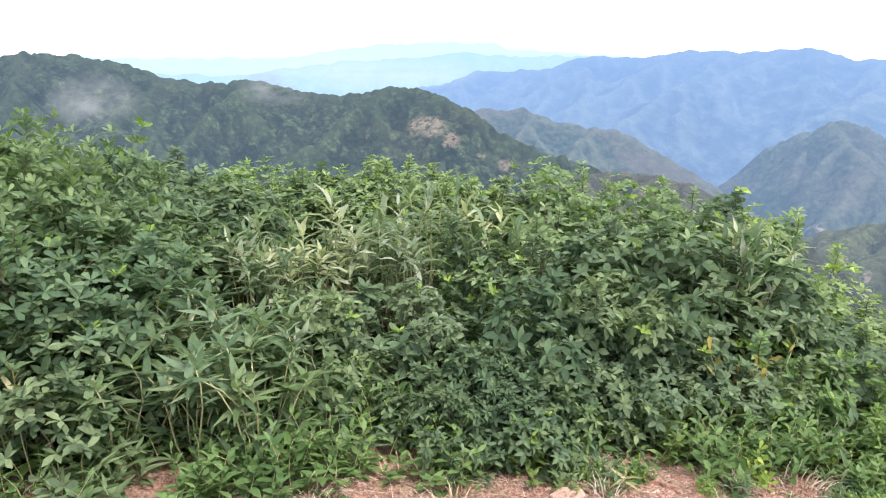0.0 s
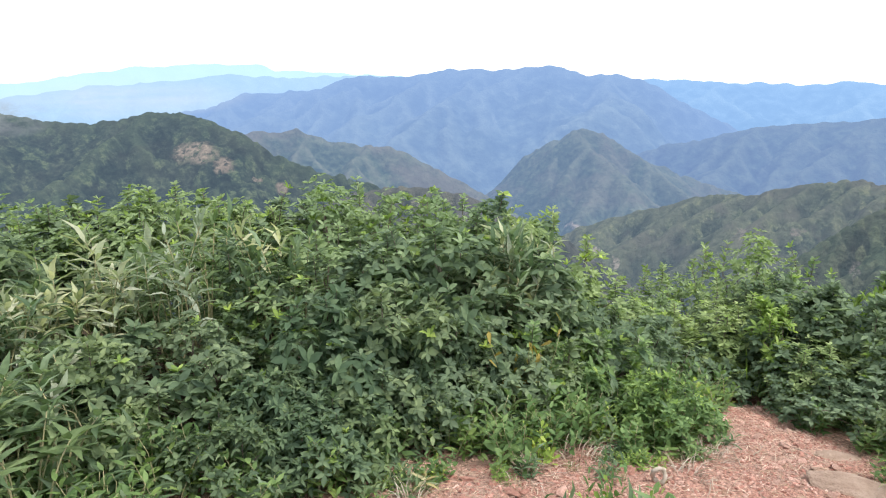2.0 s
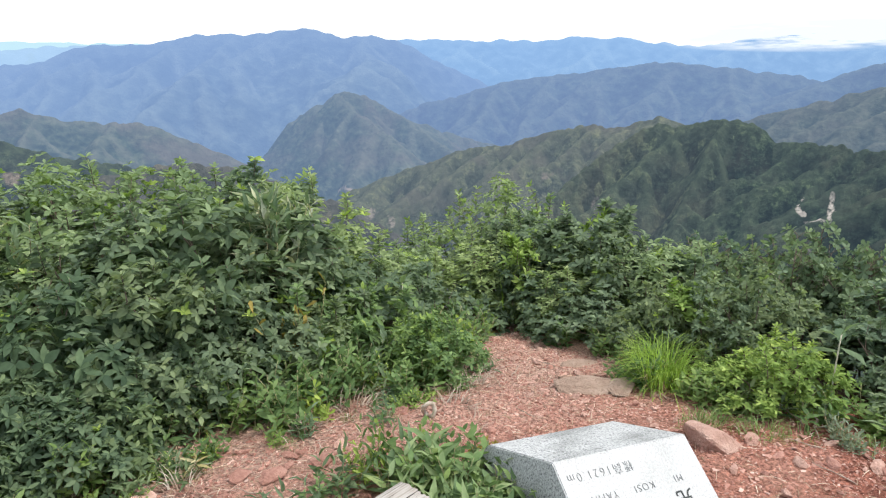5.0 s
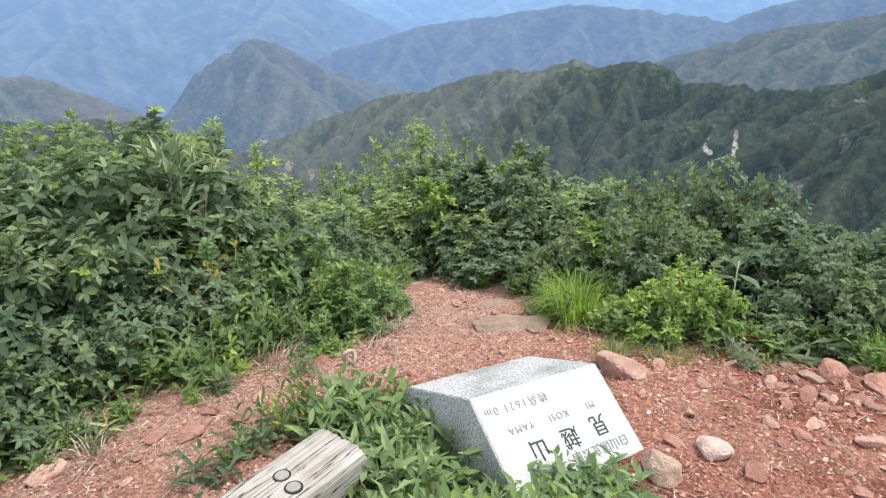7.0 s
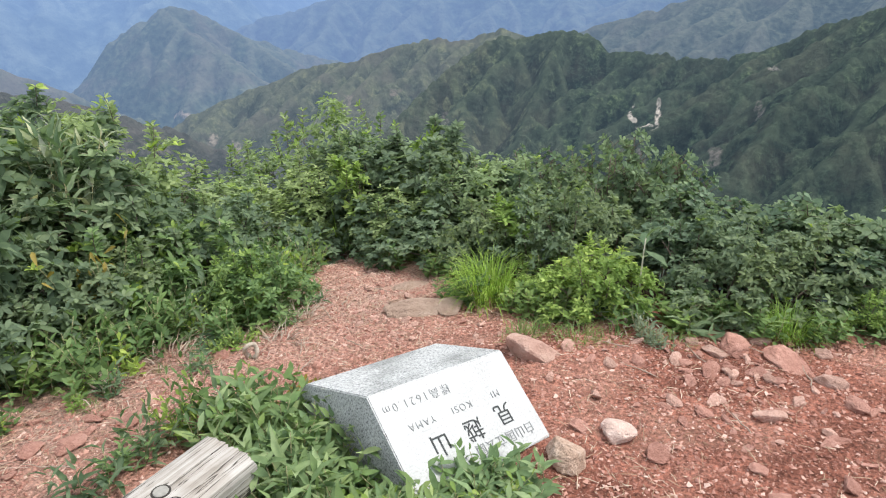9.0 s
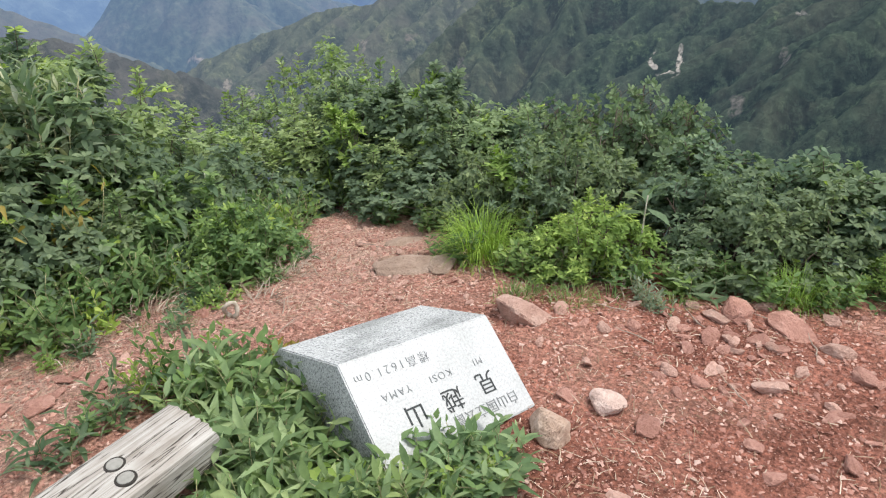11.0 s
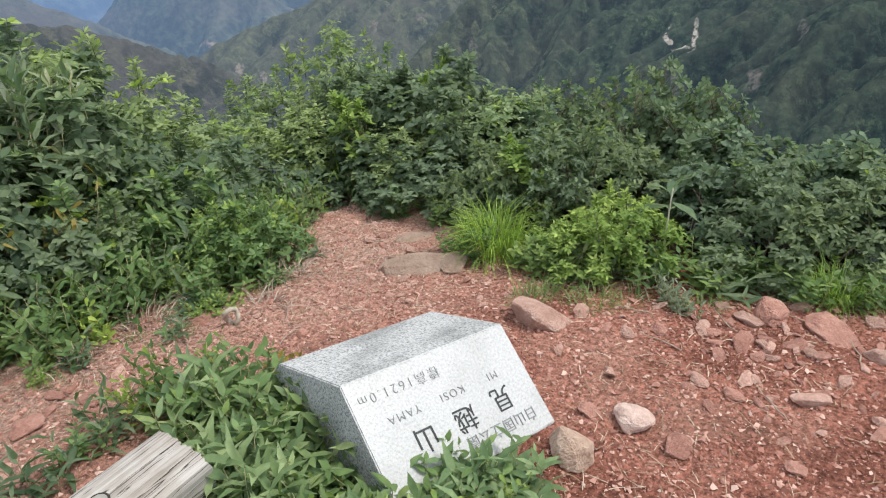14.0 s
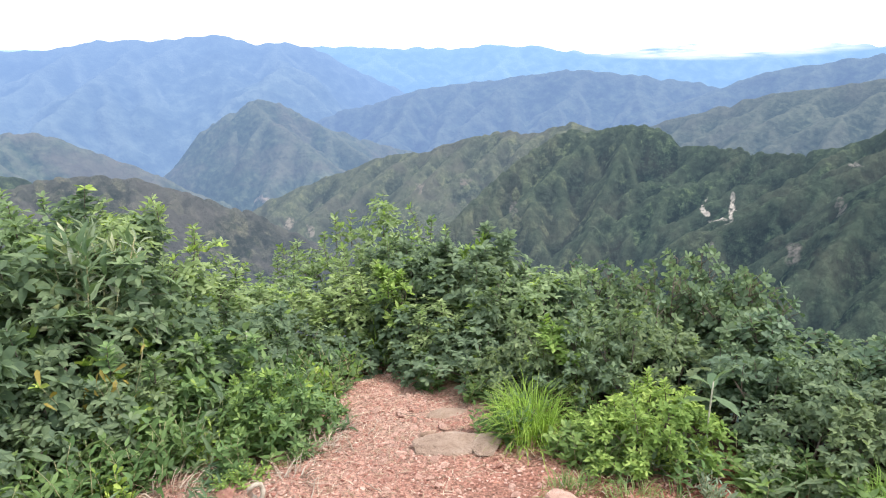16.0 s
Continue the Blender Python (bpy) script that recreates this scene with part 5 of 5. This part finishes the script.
def build_marker():
    a, b_ = Vector((1.246, 1.01, 0.351)), Vector((1.74, 0.935, 0.262))      # the ridge between the two sloping faces
    along = (b_ - a).normalized()
    down = (Vector((1.674, 0.73, 0.103)) - b_)
    down = (down - along * down.dot(along)).normalized()                     # down the written face
    normal = along.cross(down).normalized()
    if normal.z < 0:
        normal = -normal
    width = (b_ - a).length
    thing = tagged(new("marker_stone"), "tipped grey granite summit marker with black inlaid writing", "marker stone")
    thing.matrix_basis = Matrix.Translation(a) @ Matrix((along, -down, normal)).transposed().to_4x4()
    # local frame: x along the ridge, y up the written face, z out of it
    inv = thing.matrix_basis.inverted()
    back = inv @ (a + Vector((0.045, 0.28, -0.102)))
    bm = bmesh.new()
    depth = -0.24
    prof = [(0.0, 0.0), (-0.29, 0.0), (-0.29, depth), (-0.05, depth - 0.08), (back.y, back.z - 0.14), (back.y, back.z)]
    rings = [[bm.verts.new((x, y, z)) for y, z in prof] for x in (0, width)]
    n = len(prof)
    for k in range(n):
        bm.faces.new((rings[0][k], rings[0][(k + 1) % n], rings[1][(k + 1) % n], rings[1][k]))
    bm.faces.new(rings[0][::-1])
    bm.faces.new(rings[1])
    bmesh.ops.recalc_face_normals(bm, faces=bm.faces)
    bmesh.ops.bevel(bm, geom=bm.edges[:], offset=0.003, segments=2, affect="EDGES")
    bm.normal_update()
    for f in bm.faces:
        f.material_index = 0 if f.normal.z > 0.7 else 1
    block = part("block", bm, GRANITE, thing)
    block.data.materials.append(GRANITE_HEWN)

    def write(words, x, y, size, mat, name, thick=0.0, gap=1.0):
        cu = bpy.data.curves.new(name, "FONT")
        cu.body, cu.size, cu.align_x, cu.align_y, cu.extrude, cu.offset, cu.space_character = words, size, "CENTER", "CENTER", 0.0006, thick, gap
        ob = new("lettering", cu)
        dg = bpy.context.evaluated_depsgraph_get()
        me = bpy.data.meshes.new_from_object(ob.evaluated_get(dg))
        bpy.data.objects.remove(ob)
        me.materials.clear()
        o = part(name, me, mat, thing)
        o.matrix_basis = pose(x, y, 0.0012, 0, 0, 180)
        return o

    write("標高1621.0m", 0.14, -0.05, 0.034, INK_GREY, "engraved_height", -0.0006, 1.35)
    for words, x in (("MI", 0.395), ("KOSI", 0.262), ("YAMA", 0.118)):
        write(words, x, -0.115, 0.029, INK_GREY, "engraved_name", -0.0004, 1.3)
    for words, x, y in (("見", 0.388, -0.174), ("越", 0.264, -0.18), ("山", 0.142, -0.182)):
        write(words, x, y, 0.066, INK, "inlaid_character", 0.0)
    write("白山国立公園", 0.35, -0.24, 0.037, INK_GREY, "engraved_park_name", 0.0, 1.1)


build_marker()


# ---- weathered timber with two bolts ----
def timber_material():
    m, n, l, b = material("weathered_timber")
    tc = add(n, l, "ShaderNodeTexCoord").outputs["Object"]
    st = add(n, l, "ShaderNodeVectorMath", {0: tc, 1: (1.6, 46.0, 46.0)}, operation="MULTIPLY").outputs[0]
    grain = noise_tex(n, l, 3.0, 6, st, 0.65)
    st2 = add(n, l, "ShaderNodeVectorMath", {0: tc, 1: (1.1, 16.0, 16.0)}, operation="MULTIPLY").outputs[0]
    line = add(n, l, "ShaderNodeMath", {0: noise_tex(n, l, 2.2, 3, st2, 0.5), 1: 0.5}, operation="SUBTRACT").outputs[0]
    line = add(n, l, "ShaderNodeMath", {0: line}, operation="ABSOLUTE").outputs[0]
    crack = ramp(n, l, line, [(0.004, (0.12, 0.1, 0.085)), (0.016, (1, 1, 1))])
    stain = ramp(n, l, noise_tex(n, l, 9, 4, tc), [(0.35, (0.74, 0.7, 0.66)), (0.6, (1, 1, 1))])
    wood = mix(n, l, 1.0, mix(n, l, 1.0, ramp(n, l, grain, [(0.3, (0.06, 0.05, 0.042)), (0.39, (0.29, 0.265, 0.235)), (0.55, (0.42, 0.395, 0.365)), (0.75, (0.53, 0.51, 0.48))]), crack, "MULTIPLY"), stain, "MULTIPLY")
    l.new(wood, b.inputs["Base Color"])
    b.inputs["Roughness"].default_value = 0.85
    bump(n, l, grain, 0.5, 0.002, b)
    return m


TIMBER, BOLT, HOLE_SHADE = timber_material(), plain("galvanised_bolt", (0.3, 0.29, 0.26), 0.6), plain("dark_bolt_hole", (0.03, 0.025, 0.02), 0.9)


def build_timber():
    end, way = Vector((0.945, 1.19, 0.235)), Vector((-0.985, -0.13, 0.02)).normalized()
    side = Vector((0, 0, 1)).cross(way).normalized()
    up = way.cross(side)
    thing = tagged(new("fallen_signpost"), "weathered pale grey cracked timber post with two bolts", "timber post")
    thing.matrix_basis = Matrix.Translation(end) @ Matrix((way, side, up)).transposed().to_4x4()
    bm = bmesh.new()
    g = np.random.default_rng(5)
    across = np.linspace(-0.084, 0.084, 113)
    cracks = [(-0.01, -0.1, 0.6, 0.02), (0.02, 0.35, 1.25, 0.015)]
    rows = []
    prof = list(across) + [0.088, 0.086, -0.086, -0.088]
    for s in np.linspace(0, 1.25, 70):
        line = []
        for k, y in enumerate(prof):
            if k < 113:
                z = 0.07 - 0.01 * (abs(y) / 0.084) ** 6 + 0.0004 * math.sin(s * 5 + y * 60)
                for at, s0, s1, deep in cracks:
                    if s0 - 0.01 < s < s1 and abs(y - at - 0.004 * math.sin(s * 7 + at * 90)) < 0.0011:
                        z -= deep * min(1, (s1 - s) * 6)
            else:
                z = (0.045, -0.02, -0.02, 0.045)[k - 113]
            ragged = (0.0025 * (math.sin(y * 410) + math.sin(y * 173 + 1)) if s == 0 else 0)
            line.append(bm.verts.new((s + ragged, y, z)))
        rows.append(line)
    n = len(prof)
    for r0, r1 in zip(rows, rows[1:]):
        for k in range(n):
            bm.faces.new((r0[k], r0[(k + 1) % n], r1[(k + 1) % n], r1[k]))
    bm.faces.new(rows[0])
    bm.faces.new(rows[-1][::-1])
    bmesh.ops.recalc_face_normals(bm, faces=bm.faces)
    part("post", bm, TIMBER, thing)
    for y in (-0.012, 0.042):
        # a flat dark disc on the timber paints the shade of a bolt's recess
        bm = bmesh.new()
        bmesh.ops.create_cone(bm, cap_ends=True, segments=20, radius1=0.024, radius2=0.022, depth=0.004)
        hole = part("bolt_hole", bm, HOLE_SHADE, thing, "round dark disc standing in for the shade of a countersunk hole")
        hole.matrix_basis = pose(0.19 + y * 0.2, y, 0.0695)
        bm = bmesh.new()
        bmesh.ops.create_cone(bm, cap_ends=True, segments=20, radius1=0.0185, radius2=0.0165, depth=0.004)
        bmesh.ops.bevel(bm, geom=bm.edges[:], offset=0.001, segments=1, affect="EDGES")
        part("bolt", bm, BOLT, hole, "round grey bolt head").matrix_basis = pose(0, 0, 0.0022)


build_timber()


# ---- stones ----
def rock_mesh(seed, flat=0.5, corners=20, chips=0.05):
    """A broken stone: flat split faces meeting in worn edges."""
    g = np.random.default_rng(seed)
    bm = bmesh.new()
    p = unit(g.normal(size=(corners, 3))) * g.uniform(0.72, 1.0, (corners, 1))
    for q in p:
        bm.verts.new((q[0], q[1] * 0.82, q[2] * flat))
    hull = bmesh.ops.convex_hull(bm, input=bm.verts[:])
    bmesh.ops.delete(bm, geom=[v for v in hull["geom_interior"] if isinstance(v, bmesh.types.BMVert)], context="VERTS")
    bmesh.ops.dissolve_limit(bm, angle_limit=0.3, verts=bm.verts[:], edges=bm.edges[:])
    bmesh.ops.bevel(bm, geom=bm.edges[:], offset=0.05, segments=1, affect="EDGES")
    bmesh.ops.triangulate(bm, faces=bm.faces[:])
    if corners > 14:                                        # larger rocks are pitted
        bmesh.ops.subdivide_edges(bm, edges=[e for e in bm.edges if e.calc_length() > 0.25], cuts=1, use_grid_fill=True)
        for v in bm.verts:
            v.co *= 1 + chips * (1.5 * noise.noise(v.co * 2.5 + Vector((seed, 0, 0))) + noise.noise(v.co * 7 + Vector((0, seed, 0))))
    me = bpy.data.meshes.new("stone")
    bm.to_mesh(me)
    bm.free()
    return me


ROCKS = [rock_mesh(k, 0.5 + 0.08 * (k % 4)) for k in range(8)]
PEBBLES = [rock_mesh(20 + k, 0.6, 12) for k in range(7)]


def rock(x, y, size, mat, label, turn, which, sink=0.35, sx=1.0, tilt=0.0, name="rock", flat=0.9):
    me = ROCKS[which % 8].copy()
    me.materials.append(mat)
    ob = tagged(new(name, me), label, "rock", "loose stones on the trail")
    ob.matrix_basis = pose(x, y, soil(x, y) + size * (0.25 - 0.4 * sink), tilt, tilt * 0.5, turn) @ Matrix.Diagonal((size * sx, size, size * flat, 1))
    return ob


def stones(rows, mat, label, flat=0.8, sink=0.35):
    """Loose stones: place, width and turn of each."""
    for k, (x, y, wide, turn) in enumerate(rows):
        rock(x, y, wide * 0.56, mat, label, turn, int(turn) + k, sink, 1.0 + 0.25 * ((turn * 7) % 3) / 2, (turn % 30) - 15, "rock", flat)


rock(1.596, 0.62, 0.078, STONE_TAN, "rough tan-grey rock beside the marker stone", 65, 3, 0.0, 0.95, 6, flat=1.0)
rock(1.79, 0.557, 0.068, STONE_WHITE, "pale pinkish-white flat stone on red soil", 100, 6, 0.15, 0.95, 4, flat=0.75)
rock(2.04, 1.02, 0.145, STONE_PINK, "large buried rock with pale pink patches", 100, 4, 0.35, 0.95, 5, flat=0.85)
rock(2.155, 0.935, 0.05, STONE_PALE, "pale stone lying beside the trail", 40, 4, 0.2)


rock(2.15, 1.65, 0.14, STONE_SLAB, "flat weathered tan slab in the trail", -40, 0, 0.4, 1.15, 7, "rock_slab", 0.42)
rock(2.25, 1.55, 0.09, STONE_SLAB, "flat weathered tan slab in the trail", 20, 6, 0.3, 1.2, 0, "rock_slab", 0.3)
rock(2.38, 1.91, 0.085, STONE_SLAB, "flat tan stone step in the trail", -30, 3, 0.4, 1.3, 0, "rock_slab", 0.3)
stones([(2.08, 1.74, 0.07, 33), (2.16, 1.76, 0.06, 81), (2.04, 1.62, 0.05, 12), (2.26, 1.8, 0.06, 55), (2.1, 1.9, 0.05, 27), (2.02, 1.83, 0.055, 64), (2.2, 2.15, 0.06, 18), (2.42, 2.2, 0.05, 44), (2.35, 2.36, 0.055, 71), (1.9, 1.74, 0.045, 9)],
       STONE_PINK, "flat pinkish stone beside the slab in the trail", 0.6, 0.25)
rock(2.187, 1.815, 0.05, STONE_TAN, "dark angular stone on the trail", 60, 7, 0.2)
stones([(2.295, 0.475, 0.1, 20), (2.374, 0.35, 0.09, 100), (2.494, 0.46, 0.14, 33), (2.494, 0.286, 0.14, 62), (2.352, 0.047, 0.08, 50), (1.775, 0.43, 0.085, 12), (1.752, 0.662, 0.065, 75), (2.213, 0.69, 0.06, 44)],
       STONE_RED, "angular broken red stone on the bare soil", 0.75)
stones([(2.28, 0.38, 0.06, 15), (2.425, 0.5, 0.08, 80), (2.58, 0.39, 0.065, 140), (2.627, 0.2, 0.085, 10), (2.442, 0.131, 0.085, 95), (2.286, 0.59, 0.07, 31), (2.14, 0.76, 0.055, 64), (2.477, 0.6, 0.08, 22), (2.32, 0.42, 0.05, 57), (2.35, 0.29, 0.055, 71)],
       STONE_PINK, "angular pink-brown stone in the loose heap", 0.8)
stones([(2.147, 0.235, 0.1, 140), (1.928, 0.87, 0.042, 35), (2.045, 0.495, 0.055, 68), (1.504, 0.374, 0.05, 110), (2.515, 2.293, 0.07, 20), (2.241, 2.04, 0.06, 85), (2.31, 0.4, 0.045, 5), (2.3, 1.425, 0.05, 52)],
       STONE_PALE, "pale pink broken stone on red soil", 0.8, 0.2)
stones([(1.959, 0.431, 0.045, 40), (2.041, 0.4, 0.055, 77), (1.804, 0.122, 0.068, 5), (1.859, 0.192, 0.055, 102), (1.767, 0.021, 0.05, 61), (1.946, -0.014, 0.07, 29), (2.001, 0.507, 0.04, 90), (1.397, 1.94, 0.085, 14), (1.839, 1.642, 0.05, 47), (1.536, 1.581, 0.05, 66)],
       STONE_RED, "small angular reddish stone on the trail", 0.8)
stones([(0.783, 1.805, 0.11, 12), (0.975, 1.816, 0.12, 70), (0.889, 1.888, 0.06, 110), (0.85, 1.83, 0.05, 33), (0.93, 1.73, 0.045, 58), (0.7, 1.86, 0.08, 25), (0.62, 1.8, 0.05, 81)],
       STONE_RED, "flat red-brown stone half sunk in soil", 0.6, 0.25)
stones([(1.02, 1.755, 0.045, 110), (1.061, 1.842, 0.06, 41), (0.401, 1.9, 0.11, 22), (1.522, 1.818, 0.042, 76), (0.55, 1.7, 0.035, 5), (0.68, 1.66, 0.035, 64)],
       STONE_PALE, "pale pink stone at the edge of the scrub", 0.75, 0.2)

for k in range(280):
    for attempt in range(20):
        x, y = rng.uniform(0.3, 2.75), rng.uniform(-0.5, 2.7)
        if y < edge_y(x) - 0.02 and x < edge_x(y) - 0.02 and not (1.15 < x < 1.8 and 0.6 < y < 1.35) and not (x < 1.2 and y < 1.7):
            break
    if k % 5 < 2:                                            # pale stones strewn along the trail between the thickets
        x, y = rng.uniform(1.9, 2.45), rng.uniform(1.2, 2.6)
        if x > edge_x(y) - 0.05 or y > edge_y(x):
            x, y = rng.uniform(1.7, 2.2), rng.uniform(1.4, 1.9)
    pile = math.exp(-((x - 2.35) ** 2 / 0.05 + (y - 0.35) ** 2 / 0.12))
    size = 0.01 + 0.02 * rng.random() ** 3 + 0.014 * pile * rng.random()
    mat = STONE_PALE if k % 5 < 2 else (STONE_RED, STONE_RED, STONE_PALE, STONE_RED)[int(rng.integers(4))]
    shared = bpy.data.meshes.get("stone_" + mat.name + str(k % 7))
    if shared is None:
        shared = PEBBLES[k % 7].copy()
        shared.name = "stone_" + mat.name + str(k % 7)
        shared.materials.append(mat)
    ob = tagged(new("stone", shared), "small angular red-brown stone on the trail", "stone", "loose stones on the trail")
    ob.matrix_basis = pose(x, y, soil(x, y) + size * 0.15, rng.uniform(-20, 20), rng.uniform(-20, 20), rng.uniform(0, 360)) @ Matrix.Diagonal((size * rng.uniform(0.8, 1.6), size, size * rng.uniform(0.6, 1), 1))


for k in range(58):                                          # the heap of broken stones by the eastern edge
    x, y = rng.normal(2.3, 0.17), rng.normal(0.33, 0.26)
    if x > edge_x(y) + 0.05:
        continue
    size = 0.014 + 0.02 * rng.random() ** 2
    shared = bpy.data.meshes.get("stone_red_stone" + str(k % 7)) if k % 3 else bpy.data.meshes.get("stone_pale_pink_stone" + str(k % 7))
    ob = tagged(new("stone", shared), "angular broken red stone in a loose heap", "stone", "loose stones on the trail")
    ob.matrix_basis = pose(x, y, soil(x, y) + size * 0.2, rng.uniform(-25, 25), rng.uniform(-25, 25), rng.uniform(0, 360)) @ Matrix.Diagonal((size * rng.uniform(1.0, 1.7), size, size * rng.uniform(0.5, 0.9), 1))


def scatter_gravel(count):
    """Fine gravel, too small to pick apart."""
    base = np.array([(1, 0, 0), (-1, 0, 0), (0, 1, 0), (0, -1, 0), (0, 0, 0.8), (0, 0, -0.8)], float)
    faces = np.array([(0, 2, 4), (2, 1, 4), (1, 3, 4), (3, 0, 4), (2, 0, 5), (1, 2, 5), (3, 1, 5), (0, 3, 5)])
    g = np.random.default_rng(77)
    x, y = g.uniform(0.2, 2.9, count), g.uniform(-0.6, 2.8, count)
    ok = (y < edge_y(x) + 0.05) & (x < edge_x(y) + 0.05)
    x, y = x[ok], y[ok]
    z = ground_height(x, y) + soil_relief(x, y)
    n = len(x)
    size = 0.0018 + 0.0065 * g.random(n) ** 4
    t = g.random(n) * 6.28
    v = (base[None] * g.uniform(0.6, 1.2, (n, 6, 1)) + g.normal(0, 0.28, (n, 6, 3))) * size[:, None, None] * np.stack([g.uniform(0.8, 1.6, n), np.ones(n), g.uniform(0.5, 0.9, n)], 1)[:, None, :]
    c, s = np.cos(t)[:, None], np.sin(t)[:, None]
    v = np.stack([v[..., 0] * c - v[..., 1] * s, v[..., 0] * s + v[..., 1] * c, v[..., 2]], -1) + np.stack([x, y, z + size * 0.25], 1)[:, None]
    m, nn, l, b = material("gravel")
    geo = add(nn, l, "ShaderNodeNewGeometry")
    l.new(ramp(nn, l, geo.outputs["Random Per Island"], [(0, (0.25, 0.105, 0.077)), (0.5, (0.38, 0.185, 0.14)), (0.8, (0.48, 0.27, 0.21)), (1, (0.62, 0.44, 0.37))]), b.inputs["Base Color"])
    b.inputs["Roughness"].default_value = 0.9
    tagged(new("gravel", mesh_from("gravel", v.reshape(-1, 3), (faces[None] + (np.arange(n) * 6)[:, None, None]).reshape(-1, 3), m, False)), "fine reddish gravel strewn over the bare soil", "gravel", kind="stuff")


def scatter_straw(count):
    g = np.random.default_rng(78)
    x, y = g.uniform(-0.8, 2.9, count), g.uniform(-0.5, 2.9, count)
    ok = (y < edge_y(x) + 0.32) & (x < edge_x(y) + 0.2) & ((fbm(x * 1.6, y * 1.6, 3, 60) > np.where(y > 1.35, 0.44, 0.5)) | ((y > edge_y(x) - 0.32) & (x < 1.75)) | (x > edge_x(y) - 0.12)) & (g.random(count) < np.where((x < 1.75) | (y > 1.35), 1.0, 0.45))
    x, y = x[ok], y[ok]
    n = len(x)
    t = g.random(n) * 6.28
    pos = np.stack([x, y, ground_height(x, y) + soil_relief(x, y) + 0.004], 1)
    way = np.stack([np.cos(t), np.sin(t), g.normal(0.06, 0.16, n)], 1)
    leaves = Leaves()
    leaves.put(BLADE, pos, way, np.array([0, 0, 1.0]) + 0.3 * g.normal(size=(n, 3)), g.uniform(0.015, 0.075, n), g.uniform(0.001, 0.003, n), 0.2)
    tagged(new("straw_litter", leaves.mesh("straw_litter", LEAF_DRY)), "dry straw and twig litter on the soil", "litter", kind="stuff")


scatter_gravel(90000)
scatter_straw(17000)

# a bleached stalk with broad leaves over the scrub
def build_stalk(x, y, top):
    g = np.random.default_rng(91)
    thing = tagged(new("tall_herb"), "tall herb with a bleached stalk and broad leaves", "herb")
    z = soil(x, y)
    thing.matrix_basis = pose(x, y, z)
    h = top - z
    part("stalk", mesh_from("stalk", *tube(bend((0, 0, -0.03), (0.01, 0, h), g, 0.01, 6), [0.0034, 0.0033, 0.0031, 0.0029, 0.0026, 0.0022], 6), STRAW), STRAW, thing, "bleached straw-coloured stalk")
    for k in range(6):
        leaf = Leaves()
        t = k * 2.1 + 0.4
        leaf.put(ELLIPTIC, np.array([[0.005, 0, h * (0.74 + 0.05 * k)]]), np.array([[math.cos(t), math.sin(t), (-0.35, 0.1, -0.2, 0.3, 0.7, 1.6)[k]]]), np.array([[0, 0, 1.0]]), 0.125 - 0.006 * k, 0.042, 1.6)
        part("leaf", leaf.mesh("leaf", LEAF_OAK), None, thing)


build_stalk(2.614, 0.872, 0.33)
build_stalk(1.85, 2.59, 0.26)

# a bleached root loop at the trail's western edge
g = np.random.default_rng(8)
ring = [(0.022 * math.cos(t), 0.008 * math.sin(2 * t), 0.03 + 0.028 * math.sin(t)) for t in np.linspace(-1.2, 4.6, 18)]
v, f = tube(ring, [0.0065 + 0.0035 * math.sin(k * 1.3) ** 2 for k in range(18)], 9)
root = tagged(new("root_loop", mesh_from("root_loop", v, f, ROOT)), "bleached loop of dead root sticking out of soil", "root")
root.matrix_basis = pose(1.44, 1.83, soil(1.44, 1.83), 0, 0, -40)

# dead sticks
for x, y, turn, long in [(2.3, 1.42, 70, 0.13), (2.27, 0.8, 120, 0.12), (2.52, 0.86, 20, 0.16), (2.47, 0.8, -30, 0.14), (2.15, 0.66, 95, 0.13), (2.36, 0.55, 60, 0.11), (2.05, 0.3, 60, 0.1), (2.42, 0.2, 30, 0.12), (2.5, 0.36, 110, 0.1), (2.62, 2.6, 40, 0.2), (1.6, 1.75, 40, 0.13), (1.75, 1.62, 100, 0.1), (1.5, 1.6, 10, 0.09), (1.9, 1.95, 70, 0.1), (2.45, 0.93, 55, 0.24), (2.5, 0.9, 80, 0.2), (2.43, 0.84, 30, 0.16), (0.9, 1.62, 15, 0.16), (0.7, 1.75, 130, 0.14), (1.35, 1.72, 75, 0.15), (2.05, 2.0, 20, 0.14), (2.25, 1.98, 110, 0.12)]:
    g = np.random.default_rng(int(x * 100 + y * 10))
    path = np.stack([np.linspace(-long / 2, long / 2, 6), g.normal(0, 0.03 * long, 6), 0.004 + np.linspace(0, 0.012, 6)], 1)
    v, f = tube(path, [0.0016, 0.0024, 0.0024, 0.002, 0.0016, 0.001], 5)
    ob = tagged(new("stick", mesh_from("stick", v, f, BARK_PALE)), "dry grey-brown stick lying on the soil", "stick", "dead sticks")
    ob.matrix_basis = pose(x, y, soil(x, y) + 0.004, 0, 0, turn)
